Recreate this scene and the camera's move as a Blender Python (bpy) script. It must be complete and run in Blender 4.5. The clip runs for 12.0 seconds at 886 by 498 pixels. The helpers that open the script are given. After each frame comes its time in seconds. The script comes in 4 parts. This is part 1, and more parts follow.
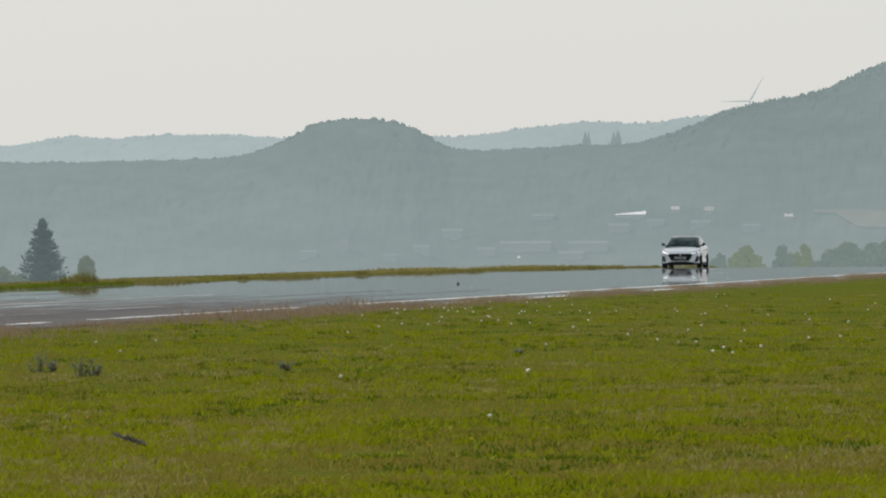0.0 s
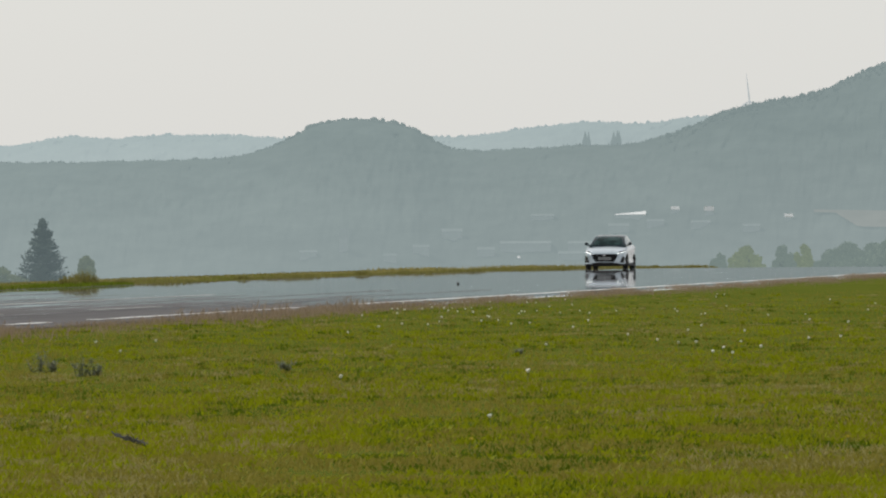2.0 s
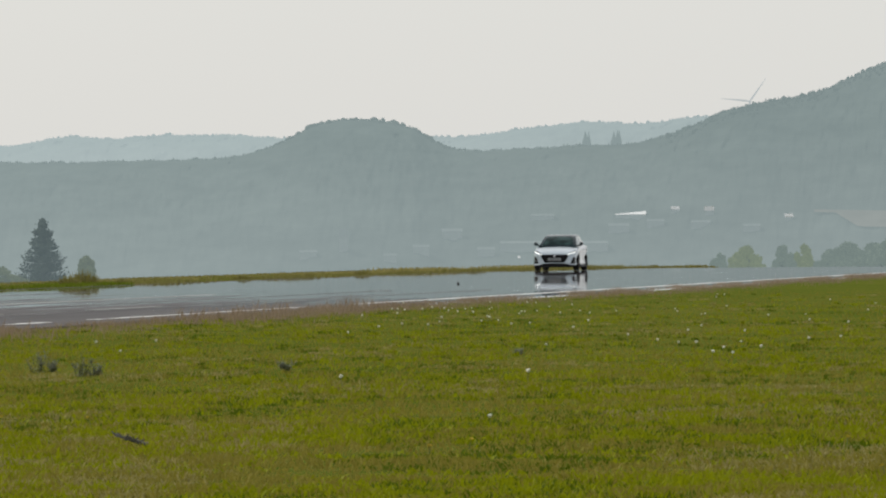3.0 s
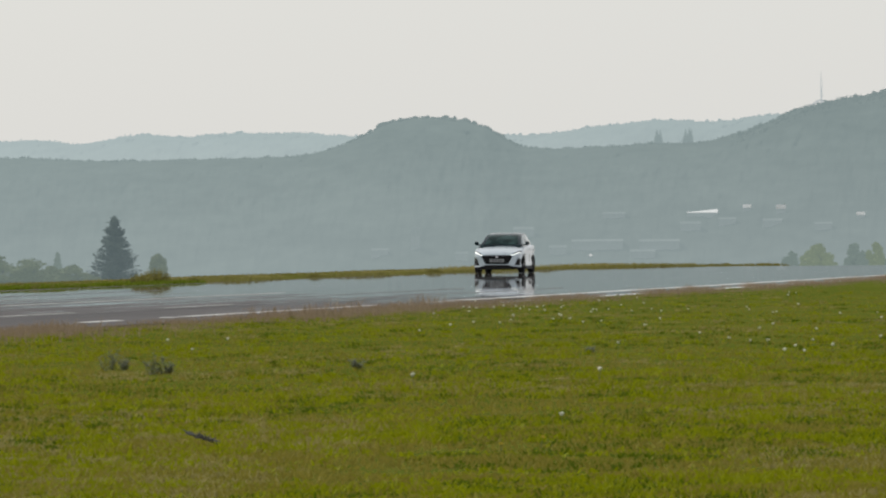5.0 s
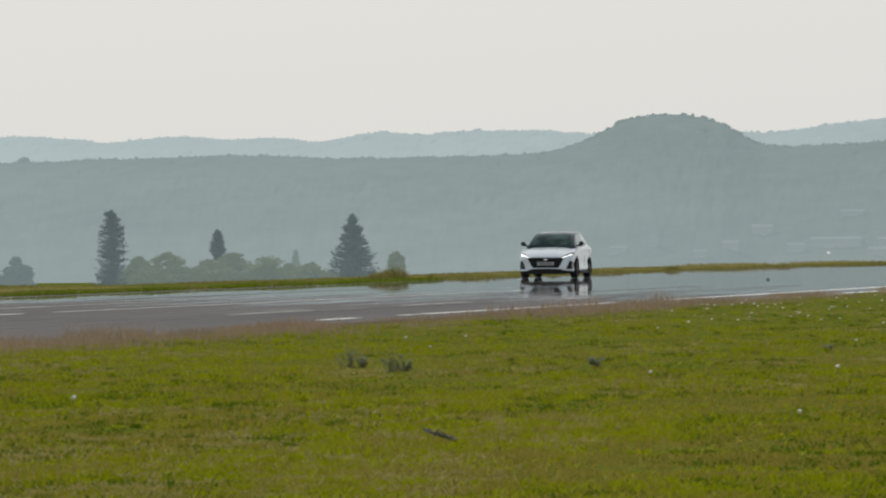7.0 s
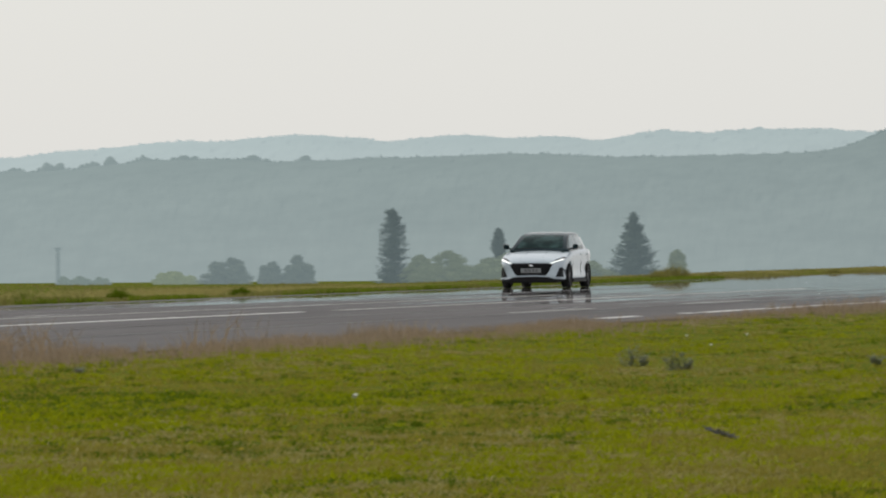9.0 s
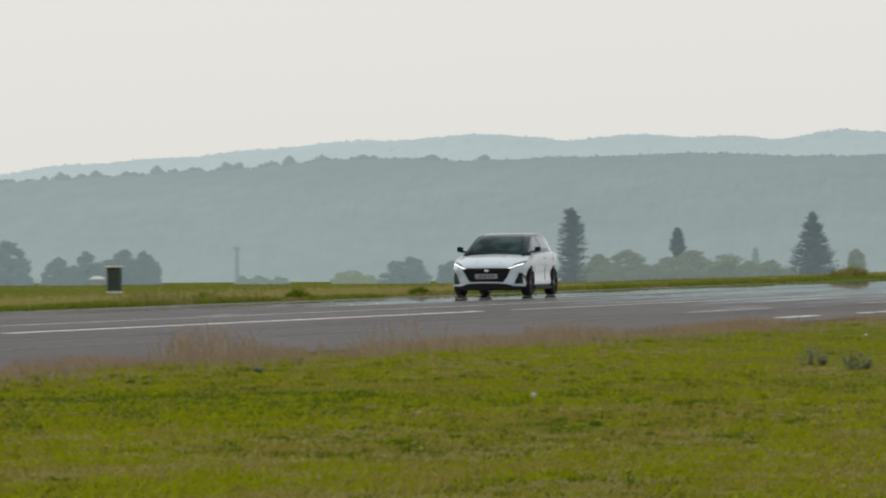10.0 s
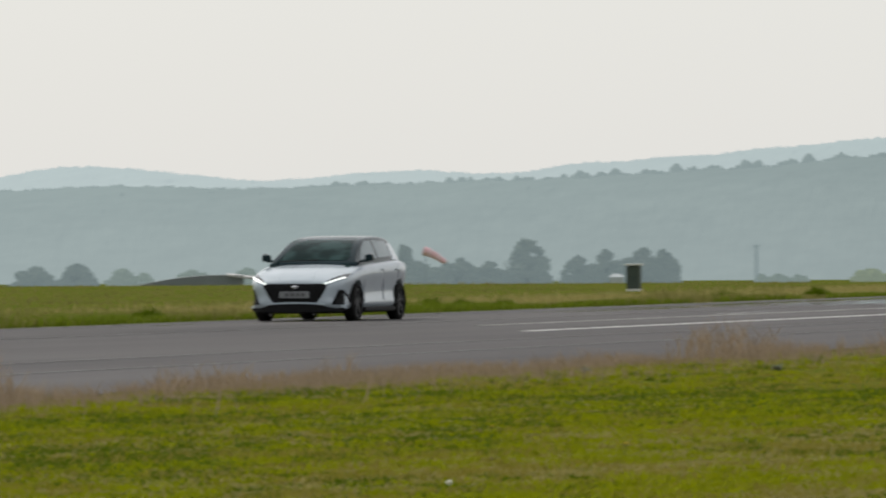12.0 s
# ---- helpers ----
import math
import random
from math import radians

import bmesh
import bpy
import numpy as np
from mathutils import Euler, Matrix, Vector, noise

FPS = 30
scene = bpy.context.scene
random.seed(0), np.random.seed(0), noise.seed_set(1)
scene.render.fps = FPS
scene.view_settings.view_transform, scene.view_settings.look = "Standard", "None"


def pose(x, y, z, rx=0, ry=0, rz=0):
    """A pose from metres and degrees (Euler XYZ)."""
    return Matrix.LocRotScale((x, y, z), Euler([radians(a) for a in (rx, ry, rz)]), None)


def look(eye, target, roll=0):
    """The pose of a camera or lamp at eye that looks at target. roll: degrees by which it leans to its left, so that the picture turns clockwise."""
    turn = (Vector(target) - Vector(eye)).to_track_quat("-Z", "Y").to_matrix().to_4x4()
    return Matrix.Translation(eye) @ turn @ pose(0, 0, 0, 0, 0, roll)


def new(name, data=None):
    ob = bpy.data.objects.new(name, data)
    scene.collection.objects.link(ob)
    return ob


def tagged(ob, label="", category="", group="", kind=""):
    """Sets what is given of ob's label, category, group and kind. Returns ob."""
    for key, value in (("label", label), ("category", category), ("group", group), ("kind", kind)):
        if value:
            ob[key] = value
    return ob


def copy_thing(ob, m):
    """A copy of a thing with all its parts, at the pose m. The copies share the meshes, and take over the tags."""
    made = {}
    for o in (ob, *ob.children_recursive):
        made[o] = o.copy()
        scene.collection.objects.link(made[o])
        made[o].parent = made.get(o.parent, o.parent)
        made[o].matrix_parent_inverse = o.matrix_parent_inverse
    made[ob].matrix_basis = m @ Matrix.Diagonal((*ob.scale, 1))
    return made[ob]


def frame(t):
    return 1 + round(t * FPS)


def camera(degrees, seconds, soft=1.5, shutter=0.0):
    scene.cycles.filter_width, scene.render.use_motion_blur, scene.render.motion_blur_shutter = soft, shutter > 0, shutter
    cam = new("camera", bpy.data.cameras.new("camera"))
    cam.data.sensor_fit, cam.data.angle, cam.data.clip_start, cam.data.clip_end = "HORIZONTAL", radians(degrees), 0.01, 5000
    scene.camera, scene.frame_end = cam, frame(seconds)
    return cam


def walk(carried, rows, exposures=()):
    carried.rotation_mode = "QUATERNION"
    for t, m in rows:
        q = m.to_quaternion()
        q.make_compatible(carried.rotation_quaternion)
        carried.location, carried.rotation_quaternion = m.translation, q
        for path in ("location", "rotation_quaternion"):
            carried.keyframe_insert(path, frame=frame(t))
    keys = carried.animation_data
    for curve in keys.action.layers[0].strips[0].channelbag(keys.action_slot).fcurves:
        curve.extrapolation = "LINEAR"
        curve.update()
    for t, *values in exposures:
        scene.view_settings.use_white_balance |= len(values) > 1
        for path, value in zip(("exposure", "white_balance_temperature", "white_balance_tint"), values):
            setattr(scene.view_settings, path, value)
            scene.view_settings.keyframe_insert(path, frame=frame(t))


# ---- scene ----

from mathutils.bvhtree import BVHTree

# ---------- camera: a long lens on a tripod beside a runway, panning ----------
# The world: y runs along the runway, x to the right, the tripod at the origin.
EYE = 1.45
STEP = 1 / 16150            # bearings are counted in steps of this many radians
AXIS = 2957                 # the bearing of the runway's direction
LEVEL = 415                 # the horizon's height on the same scale, at bearing 784
LEAN = 0.40                 # degrees by which the tripod leans to its right
cam = camera(math.degrees(2 * math.atan(784 * STEP)), 12.0, soft=2.05, shutter=0.5)
# seconds, steps turned to the left, steps tipped down
PAN = [(0.0, 0, 0), (1.0, 0, 0), (2.0, 0, 0), (2.7, 0, 0), (3.3, 2, 0.3), (3.9, 16, 1.0), (4.3, 34, 1.8), (4.5, 52, 2.1), (5.0, 127, 2.5),
       (5.5, 218, 3.0), (6.0, 320, 3.8), (6.5, 435.5, 4.0), (7.5, 660, 3.7), (8.5, 904, 3.2), (9.0, 1045.5, 3.6), (9.5, 1213, 2.5), (10.0, 1362, 2.5),
       (10.5, 1551.5, 1.2), (11.0, 1764.5, 1.4), (11.5, 2037, 1.0), (12.0, 2281, 0.0)]
walk(cam, [(t, pose(0, 0, EYE, 90 - math.degrees((441 - LEVEL + tip) * STEP), LEAN, math.degrees((AXIS - 784 + turn) * STEP)))
           for t, turn, tip in PAN], exposures=[(0.0, -0.06), (4.0, -0.06), (9.0, 0.0), (12.0, 0.03)])


def bearing(u):
    return (AXIS - u) * STEP


def polar(u, d, z=0.0):
    a = bearing(u)
    return Vector((-d * math.sin(a), d * math.cos(a), z))


def rise(u, v, d):
    """The height at distance d of what stands at height v on the horizon's scale."""
    return EYE + (LEVEL - 0.007 * (u - 784) - v) * STEP * d


# ---------- world, sun ----------
SUN_HEIGHT, SUN_SIDE = 46.0, 62.0      # degrees up, and to the left of the runway's direction
world = bpy.data.worlds.new("sky")
scene.world = world
world.use_nodes = True
wn = world.node_tree.nodes
wl = world.node_tree.links
sky = wn.new("ShaderNodeTexSky")
sky.sky_type = "NISHITA"
sky.sun_disc = False
sky.sun_elevation = radians(SUN_HEIGHT)
sky.sun_rotation = radians(-SUN_SIDE)
sky.altitude = 300
sky.air_density = 1.0
sky.dust_density = 2.0
sky.ozone_density = 1.0
veil = wn.new("ShaderNodeMix")              # thin high cloud over the whole sky
veil.data_type = "RGBA"
veil.inputs[0].default_value = 0.8
veil.inputs[7].default_value = (8.4, 8.4, 8.2, 1)
wn["Background"].inputs["Strength"].default_value = 0.10
wl.new(sky.outputs[0], veil.inputs[6])
wl.new(veil.outputs[2], wn["Background"].inputs["Color"])
sun = new("sun", bpy.data.lights.new("sun", "SUN"))
sun.data.energy = 3.5
sun.data.angle = radians(3.0)
sun.data.color = (1.0, 0.95, 0.87)
a_sun, e_sun = radians(SUN_SIDE), radians(SUN_HEIGHT)
sun.matrix_world = look((0, 0, 60), Vector((0, 0, 60)) - Vector((-math.sin(a_sun) * math.cos(e_sun), math.cos(a_sun) * math.cos(e_sun), math.sin(e_sun))))


# ---------- materials ----------
def material(name, base=(0.5, 0.5, 0.5), rough=0.6, metal=0.0, **more):
    m = bpy.data.materials.new(name)
    m.use_nodes = True
    p = m.node_tree.nodes["Principled BSDF"]
    p.inputs["Base Color"].default_value = (*base, 1)
    p.inputs["Roughness"].default_value = rough
    p.inputs["Metallic"].default_value = metal
    for key, value in more.items():
        p.inputs[key.replace("_", " ")].default_value = value
    return m


def put(m, kind, **values):
    n = m.node_tree.nodes.new(kind)
    for key, value in values.items():
        n.inputs[key].default_value = value
    return n


def wire(m, a, out, b, into):
    m.node_tree.links.new(a.outputs[out], b.inputs[into])


def ramp(m, source, out, stops):
    r = m.node_tree.nodes.new("ShaderNodeValToRGB")
    els = r.color_ramp.elements
    while len(els) < len(stops):
        els.new(0.5)
    for e, (at, c) in zip(els, stops):
        e.position, e.color = at, (*c, 1) if len(c) == 3 else c
    wire(m, source, out, r, "Fac")
    return r


def noise_tex(m, scale, detail=4.0, stretch=(1, 1, 1), rough=0.55, coords="Object"):
    c = m.node_tree.nodes.new("ShaderNodeTexCoord")
    mp = m.node_tree.nodes.new("ShaderNodeMapping")
    mp.inputs["Scale"].default_value = stretch
    wire(m, c, coords, mp, "Vector")
    n = put(m, "ShaderNodeTexNoise", Scale=scale, Detail=detail, Roughness=rough)
    wire(m, mp, "Vector", n, "Vector")
    return n


def mixed(m, fac, fac_out, one, one_out, two, two_out, mode="MIX"):
    x = m.node_tree.nodes.new("ShaderNodeMix")
    x.data_type, x.blend_type = "RGBA", mode
    if fac is None:
        x.inputs[0].default_value = fac_out
    else:
        wire(m, fac, fac_out, x, 0)
    m.node_tree.links.new(one.outputs[one_out], x.inputs[6])
    m.node_tree.links.new(two.outputs[two_out], x.inputs[7])
    return x


def bsdf(m):
    return m.node_tree.nodes["Principled BSDF"]


def varied(name, dark, light, scale, rough=0.7, bump=0.0, bump_scale=None, metal=0.0, stretch=(1, 1, 1)):
    """A surface whose colour runs between two tones at two scales."""
    m = material(name, dark, rough, metal)
    big = noise_tex(m, scale, 3, stretch)
    fine = noise_tex(m, scale * 9, 3, stretch)
    add = put(m, "ShaderNodeMath")
    add.operation = "MULTIPLY_ADD"
    add.inputs[1].default_value = 0.45
    wire(m, fine, 0, add, 0)
    half = put(m, "ShaderNodeMath")
    half.operation = "MULTIPLY"
    half.inputs[1].default_value = 0.55
    wire(m, big, 0, half, 0)
    wire(m, half, 0, add, 2)
    r = ramp(m, add, 0, [(0.36, dark), (0.64, light)])
    wire(m, r, 0, bsdf(m), "Base Color")
    if bump:
        b = put(m, "ShaderNodeBump", Strength=bump, Distance=0.02)
        tex = noise_tex(m, bump_scale or scale * 20, 4)
        wire(m, tex, 0, b, "Height")
        wire(m, b, 0, bsdf(m), "Normal")
    return m


def blade_material(name, tones, patch, translucent=0.35, fine=4.5):
    """Grass: each blade has its own tone, and tones run in patches over the ground."""
    m = material(name, tones[0], 0.6)
    geo = m.node_tree.nodes.new("ShaderNodeNewGeometry")
    big = noise_tex(m, patch, 4)
    mid = noise_tex(m, fine, 3, (1, 0.35, 1))
    s = put(m, "ShaderNodeMath")
    s.operation = "MULTIPLY_ADD"
    wire(m, mid, 0, s, 0)
    s.inputs[1].default_value = 0.8
    h = put(m, "ShaderNodeMath")
    h.operation = "MULTIPLY_ADD"
    wire(m, big, 0, h, 0)
    h.inputs[1].default_value = 0.9
    wire(m, s, 0, h, 2)
    g = put(m, "ShaderNodeMath")
    g.operation = "MULTIPLY_ADD"
    wire(m, geo, "Random Per Island", g, 0)
    g.inputs[1].default_value = 0.14
    wire(m, h, 0, g, 2)
    lo, hi = 0.79, 1.04
    n = len(tones) - 1
    off = put(m, "ShaderNodeMapRange")
    off.inputs[1].default_value, off.inputs[2].default_value = lo, hi
    wire(m, g, 0, off, 0)
    r = ramp(m, off, 0, [(i / n, c) for i, c in enumerate(tones)])
    wire(m, r, 0, bsdf(m), "Base Color")
    tr = put(m, "ShaderNodeBsdfTranslucent")
    wire(m, r, 0, tr, "Color")
    mx = put(m, "ShaderNodeMixShader")
    mx.inputs[0].default_value = translucent
    wire(m, bsdf(m), 0, mx, 1)
    wire(m, tr, 0, mx, 2)
    out = m.node_tree.nodes["Material Output"]
    wire(m, mx, 0, out, "Surface")
    bsdf(m).inputs["Specular IOR Level"].default_value = 0.04
    return m


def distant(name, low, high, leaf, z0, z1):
    """Far things through kilometres of bright air: a dark surface with the haze painted on as emission, thicker lower
    down.
    """
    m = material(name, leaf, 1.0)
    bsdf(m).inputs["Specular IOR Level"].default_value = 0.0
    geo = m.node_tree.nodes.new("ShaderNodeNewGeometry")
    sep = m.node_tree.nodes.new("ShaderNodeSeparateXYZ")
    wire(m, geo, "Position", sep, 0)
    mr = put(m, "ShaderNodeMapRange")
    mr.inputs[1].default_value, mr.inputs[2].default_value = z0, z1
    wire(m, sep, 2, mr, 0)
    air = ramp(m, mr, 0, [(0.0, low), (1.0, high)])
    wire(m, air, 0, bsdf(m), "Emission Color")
    glow = put(m, "ShaderNodeMapRange")         # the painted haze glows more towards the sun's side
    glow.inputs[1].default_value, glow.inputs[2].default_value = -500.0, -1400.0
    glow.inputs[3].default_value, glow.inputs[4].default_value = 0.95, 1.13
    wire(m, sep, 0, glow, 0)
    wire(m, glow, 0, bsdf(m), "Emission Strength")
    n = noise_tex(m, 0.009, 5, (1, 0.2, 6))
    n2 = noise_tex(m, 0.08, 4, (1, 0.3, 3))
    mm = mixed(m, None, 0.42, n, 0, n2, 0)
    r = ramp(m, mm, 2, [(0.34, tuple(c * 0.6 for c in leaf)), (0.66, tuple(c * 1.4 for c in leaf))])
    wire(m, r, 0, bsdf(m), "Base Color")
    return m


TONES = [(0.024, 0.062, 0.002), (0.075, 0.145, 0.003), (0.132, 0.180, 0.003), (0.172, 0.180, 0.006), (0.224, 0.194, 0.034)]
soil = varied("meadow_ground", (0.05, 0.075, 0.008), (0.10, 0.105, 0.02), 0.25, 0.95, 0.3, 6)
bsdf(soil).inputs["Specular IOR Level"].default_value = 0.0
turf = blade_material("turf", TONES, 0.22)
verge_turf = blade_material("verge_turf", [(0.035, 0.085, 0.003), (0.08, 0.15, 0.005), (0.11, 0.175, 0.007), (0.13, 0.158, 0.012), (0.185, 0.172, 0.055)], 0.06)
dry_straw = blade_material("dry_straw", [(0.09, 0.072, 0.035), (0.15, 0.108, 0.07), (0.21, 0.15, 0.105), (0.27, 0.205, 0.145)], 0.5, 0.3)


def asphalt_material():
    m = material("runway_asphalt", (0.07, 0.07, 0.075), 0.6)
    big = noise_tex(m, 0.35, 4, (1, 0.12, 1))
    grit = noise_tex(m, 30, 3)
    mm = mixed(m, None, 0.4, big, 0, grit, 0)
    r = ramp(m, mm, 2, [(0.3, (0.053, 0.051, 0.053)), (0.7, (0.104, 0.100, 0.101))])
    wire(m, r, 0, bsdf(m), "Base Color")
    # the hot far stretch shines like water, in streaks that close up with distance
    geo = m.node_tree.nodes.new("ShaderNodeNewGeometry")
    sep = m.node_tree.nodes.new("ShaderNodeSeparateXYZ")
    wire(m, geo, "Position", sep, 0)
    far = put(m, "ShaderNodeMapRange")
    far.inputs[1].default_value, far.inputs[2].default_value = 130.0, 255.0
    far.inputs[3].default_value, far.inputs[4].default_value = -0.40, 0.31
    wire(m, sep, 1, far, 0)
    streak = noise_tex(m, 0.10, 8, (19.0, 0.45, 1), 0.78)
    sharp = put(m, "ShaderNodeMapRange")
    sharp.inputs[1].default_value, sharp.inputs[2].default_value = 0.22, 0.78
    wire(m, streak, 0, sharp, 0)
    lane = put(m, "ShaderNodeMapRange")         # more of the mirage's mirror streaks mixed in along the far lane
    lane.inputs[1].default_value, lane.inputs[2].default_value = -40.5, -44.5
    lane.inputs[3].default_value, lane.inputs[4].default_value = 0.0, 0.13
    wire(m, sep, 0, lane, 0)
    rim = put(m, "ShaderNodeMapRange")          # and its outer edge stays dull
    rim.inputs[1].default_value, rim.inputs[2].default_value = -45.0, -45.5
    rim.inputs[3].default_value, rim.inputs[4].default_value = 0.0, -0.45
    wire(m, sep, 0, rim, 0)
    ribs = put(m, "ShaderNodeMath")
    wire(m, lane, 0, ribs, 0)
    wire(m, rim, 0, ribs, 1)
    both = put(m, "ShaderNodeMath")
    wire(m, ribs, 0, both, 0)
    wire(m, far, 0, both, 1)
    add = put(m, "ShaderNodeMath")
    wire(m, sharp, 0, add, 0)
    wire(m, both, 0, add, 1)
    rr = ramp(m, add, 0, [(0.47, (0.0, 0.0, 0.0)), (0.53, (0.88, 0.88, 0.88))])
    bsdf(m).inputs["Roughness"].default_value = 0.7
    bsdf(m).inputs["Specular IOR Level"].default_value = 0.03
    gloss = put(m, "ShaderNodeBsdfGlossy", Roughness=0.02)
    gloss.inputs["Color"].default_value = (0.93, 0.93, 0.93, 1)
    lift = put(m, "ShaderNodeMapRange")         # the nearer hot air bends the light up more
    lift.inputs[1].default_value, lift.inputs[2].default_value = 200.0, 290.0
    lift.inputs[3].default_value, lift.inputs[4].default_value = -0.0006, 0.0
    wire(m, sep, 1, lift, 0)
    slope = put(m, "ShaderNodeCombineXYZ")
    slope.inputs[2].default_value = 1.0
    wire(m, lift, 0, slope, 1)
    wire(m, slope, 0, gloss, "Normal")
    mx = put(m, "ShaderNodeMixShader")
    wire(m, rr, 0, mx, 0)
    wire(m, bsdf(m), 0, mx, 1)
    wire(m, gloss, 0, mx, 2)
    wire(m, mx, 0, m.node_tree.nodes["Material Output"], "Surface")
    return m


asphalt = asphalt_material()
line_paint = varied("worn_line_paint", (0.42, 0.42, 0.41), (0.72, 0.72, 0.70), 1.5, 0.6)
faded_paint = varied("faded_line_paint", (0.20, 0.20, 0.19), (0.46, 0.46, 0.44), 1.2, 0.7)
tar = varied("joint_tar", (0.02, 0.02, 0.02), (0.05, 0.05, 0.05), 2.0, 0.5)


# ---------- building helpers ----------
def mesh_object(name, verts, faces, mat, parent=None, smooth=False):
    me = bpy.data.meshes.new(name)
    me.from_pydata([tuple(v) for v in verts], [], [tuple(f) for f in faces])
    if smooth:
        me.shade_smooth()
    me.materials.append(mat)
    ob = new(name, me)
    ob.parent = parent
    return ob


def quick_mesh(name, co, tris, mat):
    """A mesh from arrays of points and triangles."""
    me = bpy.data.meshes.new(name)
    n = len(tris)
    me.vertices.add(len(co))
    me.vertices.foreach_set("co", np.ascontiguousarray(co, dtype=np.float32).ravel())
    me.loops.add(n * 3)
    me.loops.foreach_set("vertex_index", np.ascontiguousarray(tris, dtype=np.int32).ravel())
    me.polygons.add(n)
    me.polygons.foreach_set("loop_start", np.arange(0, n * 3, 3, dtype=np.int32))
    me.update(calc_edges=True)
    me.validate()
    me.materials.append(mat)
    return new(name, me)


def part(name, bm, mat, parent=None, label="", smooth=False):
    me = bpy.data.meshes.new(name)
    bm.normal_update()
    bm.to_mesh(me)
    bm.free()
    if smooth:
        me.shade_smooth()
    me.materials.append(mat)
    ob = new(name, me)
    ob.parent = parent
    if label:
        tagged(ob, label)
    return ob


def box(bm, x0, x1, y0, y1, z0, z1, bevel=0.0):
    m = Matrix.LocRotScale(((x0 + x1) / 2, (y0 + y1) / 2, (z0 + z1) / 2), None, (x1 - x0, y1 - y0, z1 - z0))
    r = bmesh.ops.create_cube(bm, size=1, matrix=m)
    if bevel:
        edges = {e for v in r["verts"] for e in v.link_edges}
        bmesh.ops.bevel(bm, geom=list(edges), offset=bevel, segments=2, affect="EDGES", profile=0.5)
    return bm


def rod(bm, a, b, r0, r1, sides=8):
    a, b = Vector(a), Vector(b)
    q = (b - a).to_track_quat("Z", "Y").to_matrix().to_4x4()
    bmesh.ops.create_cone(bm, cap_ends=True, segments=sides, radius1=r0, radius2=r1, depth=(b - a).length,
                          matrix=Matrix.Translation((a + b) / 2) @ q)
    return bm


def thing(name, at, label, category, group=""):
    e = new(name)
    e.empty_display_size = 0.3
    e.matrix_world = Matrix.Translation(at)
    return tagged(e, label, category, group)


# ---------- ground: a flat airfield on a rise, falling away beyond ----------
def land(x, y):
    """The ground's height."""
    def fall(q, c, steep):
        if q <= 0:
            return 0.0
        bend = steep / (2 * c)
        return c * q * q if q < bend else c * bend * bend + steep * (q - bend)
    drop = fall(y - 320, 1.85e-5, 0.0068)
    side = fall(min(-(x + 50.5), y - 255), 0.004, 0.04)
    drop = max(drop, 11 * math.tanh(side / 11))
    return -30 * math.tanh(drop / 30)


def steps(*spans):
    out = []
    for a, b, s in spans:
        out += list(np.arange(a, b, s))
    return out + [spans[-1][1]]


def build_ground():
    xs = steps((-3400, -400, 100), (-400, -120, 14), (-120, -66, 4), (-66, -46, 1), (-46, -20, 2.5), (-20, 60, 8), (60, 1500, 120))
    ys = steps((-600, 0, 60), (0, 246, 6), (246, 270, 2), (270, 480, 6), (480, 900, 20), (900, 4950, 90))
    verts = [(x, y, land(x, y) - (0.03 if -46.2 < x < -25.8 else 0.0)) for y in ys for x in xs]
    w = len(xs)
    faces = [(j * w + i, j * w + i + 1, (j + 1) * w + i + 1, (j + 1) * w + i) for j in range(len(ys) - 1) for i in range(w - 1)]
    return tagged(mesh_object("ground", verts, faces, soil, smooth=True), "mown green airfield meadow falling away to a valley", "ground", kind="structure")


ground = build_ground()
ROAD_NEAR, ROAD_FAR = -26.0, -46.0


def strip(x0, x1, y0, y1, lift, thick, step=6.0):
    """A strip laid along the runway, with thickness."""
    n = max(1, int(round((y1 - y0) / step)))
    verts, faces = [], []
    for i in range(n + 1):
        y = y0 + (y1 - y0) * i / n
        for x, dz in ((x0, lift - thick), (x0, lift), (x1, lift), (x1, lift - thick)):
            verts.append((x, y, land((x0 + x1) / 2, y) + dz))
    for i in range(n):
        a, b = i * 4, i * 4 + 4
        faces += [(a + k, a + k + 1, b + k + 1, b + k) for k in range(3)]
    faces += [(0, 1, 2, 3), (n * 4 + 3, n * 4 + 2, n * 4 + 1, n * 4)]
    return verts, faces


road = tagged(mesh_object("road", *strip(ROAD_FAR, ROAD_NEAR, -200, 900, 0.0, 0.12), asphalt), "grey asphalt runway shimmering in the heat", "runway", kind="structure")


def painted(name, x, wide, y0, y1, mat, label, category):
    ob = mesh_object(name, *strip(x - wide / 2, x + wide / 2, y0, y1, 0.006, 0.02), mat)
    return tagged(ob, label, category, kind="structure")


# edge line and centre lines
for y0, y1 in ((149, 152.5), (157, 158), (159, 182), (189, 420)):
    painted("road_line", -27.45, 0.20, y0, y1, line_paint, "worn white edge line painted on the runway", "road marking")
for y0, y1 in ((131, 164),):
    painted("road_line", -35.8, 0.18, y0, y1, line_paint, "worn white centre line painted on the runway", "road marking")
for y0, y1 in ((139, 205),):
    painted("road_line", -38.8, 0.10, y0, y1, faded_paint, "faded white line painted on the runway", "road marking")
painted("road_line", -35.8, 0.16, 167, 222, faded_paint, "faded white centre line painted on the runway", "road marking")
for y0, y1 in ((160, 168), (178, 186)):
    painted("road_line", -31.1, 0.14, y0, y1, faded_paint, "short worn white line painted on the runway", "road marking")
for x in (-30.6, -33.2, -41.2):
    painted("tar_joint", x, 0.10, 20, 235, tar, "dark tar joint between two asphalt lanes", "road joint")
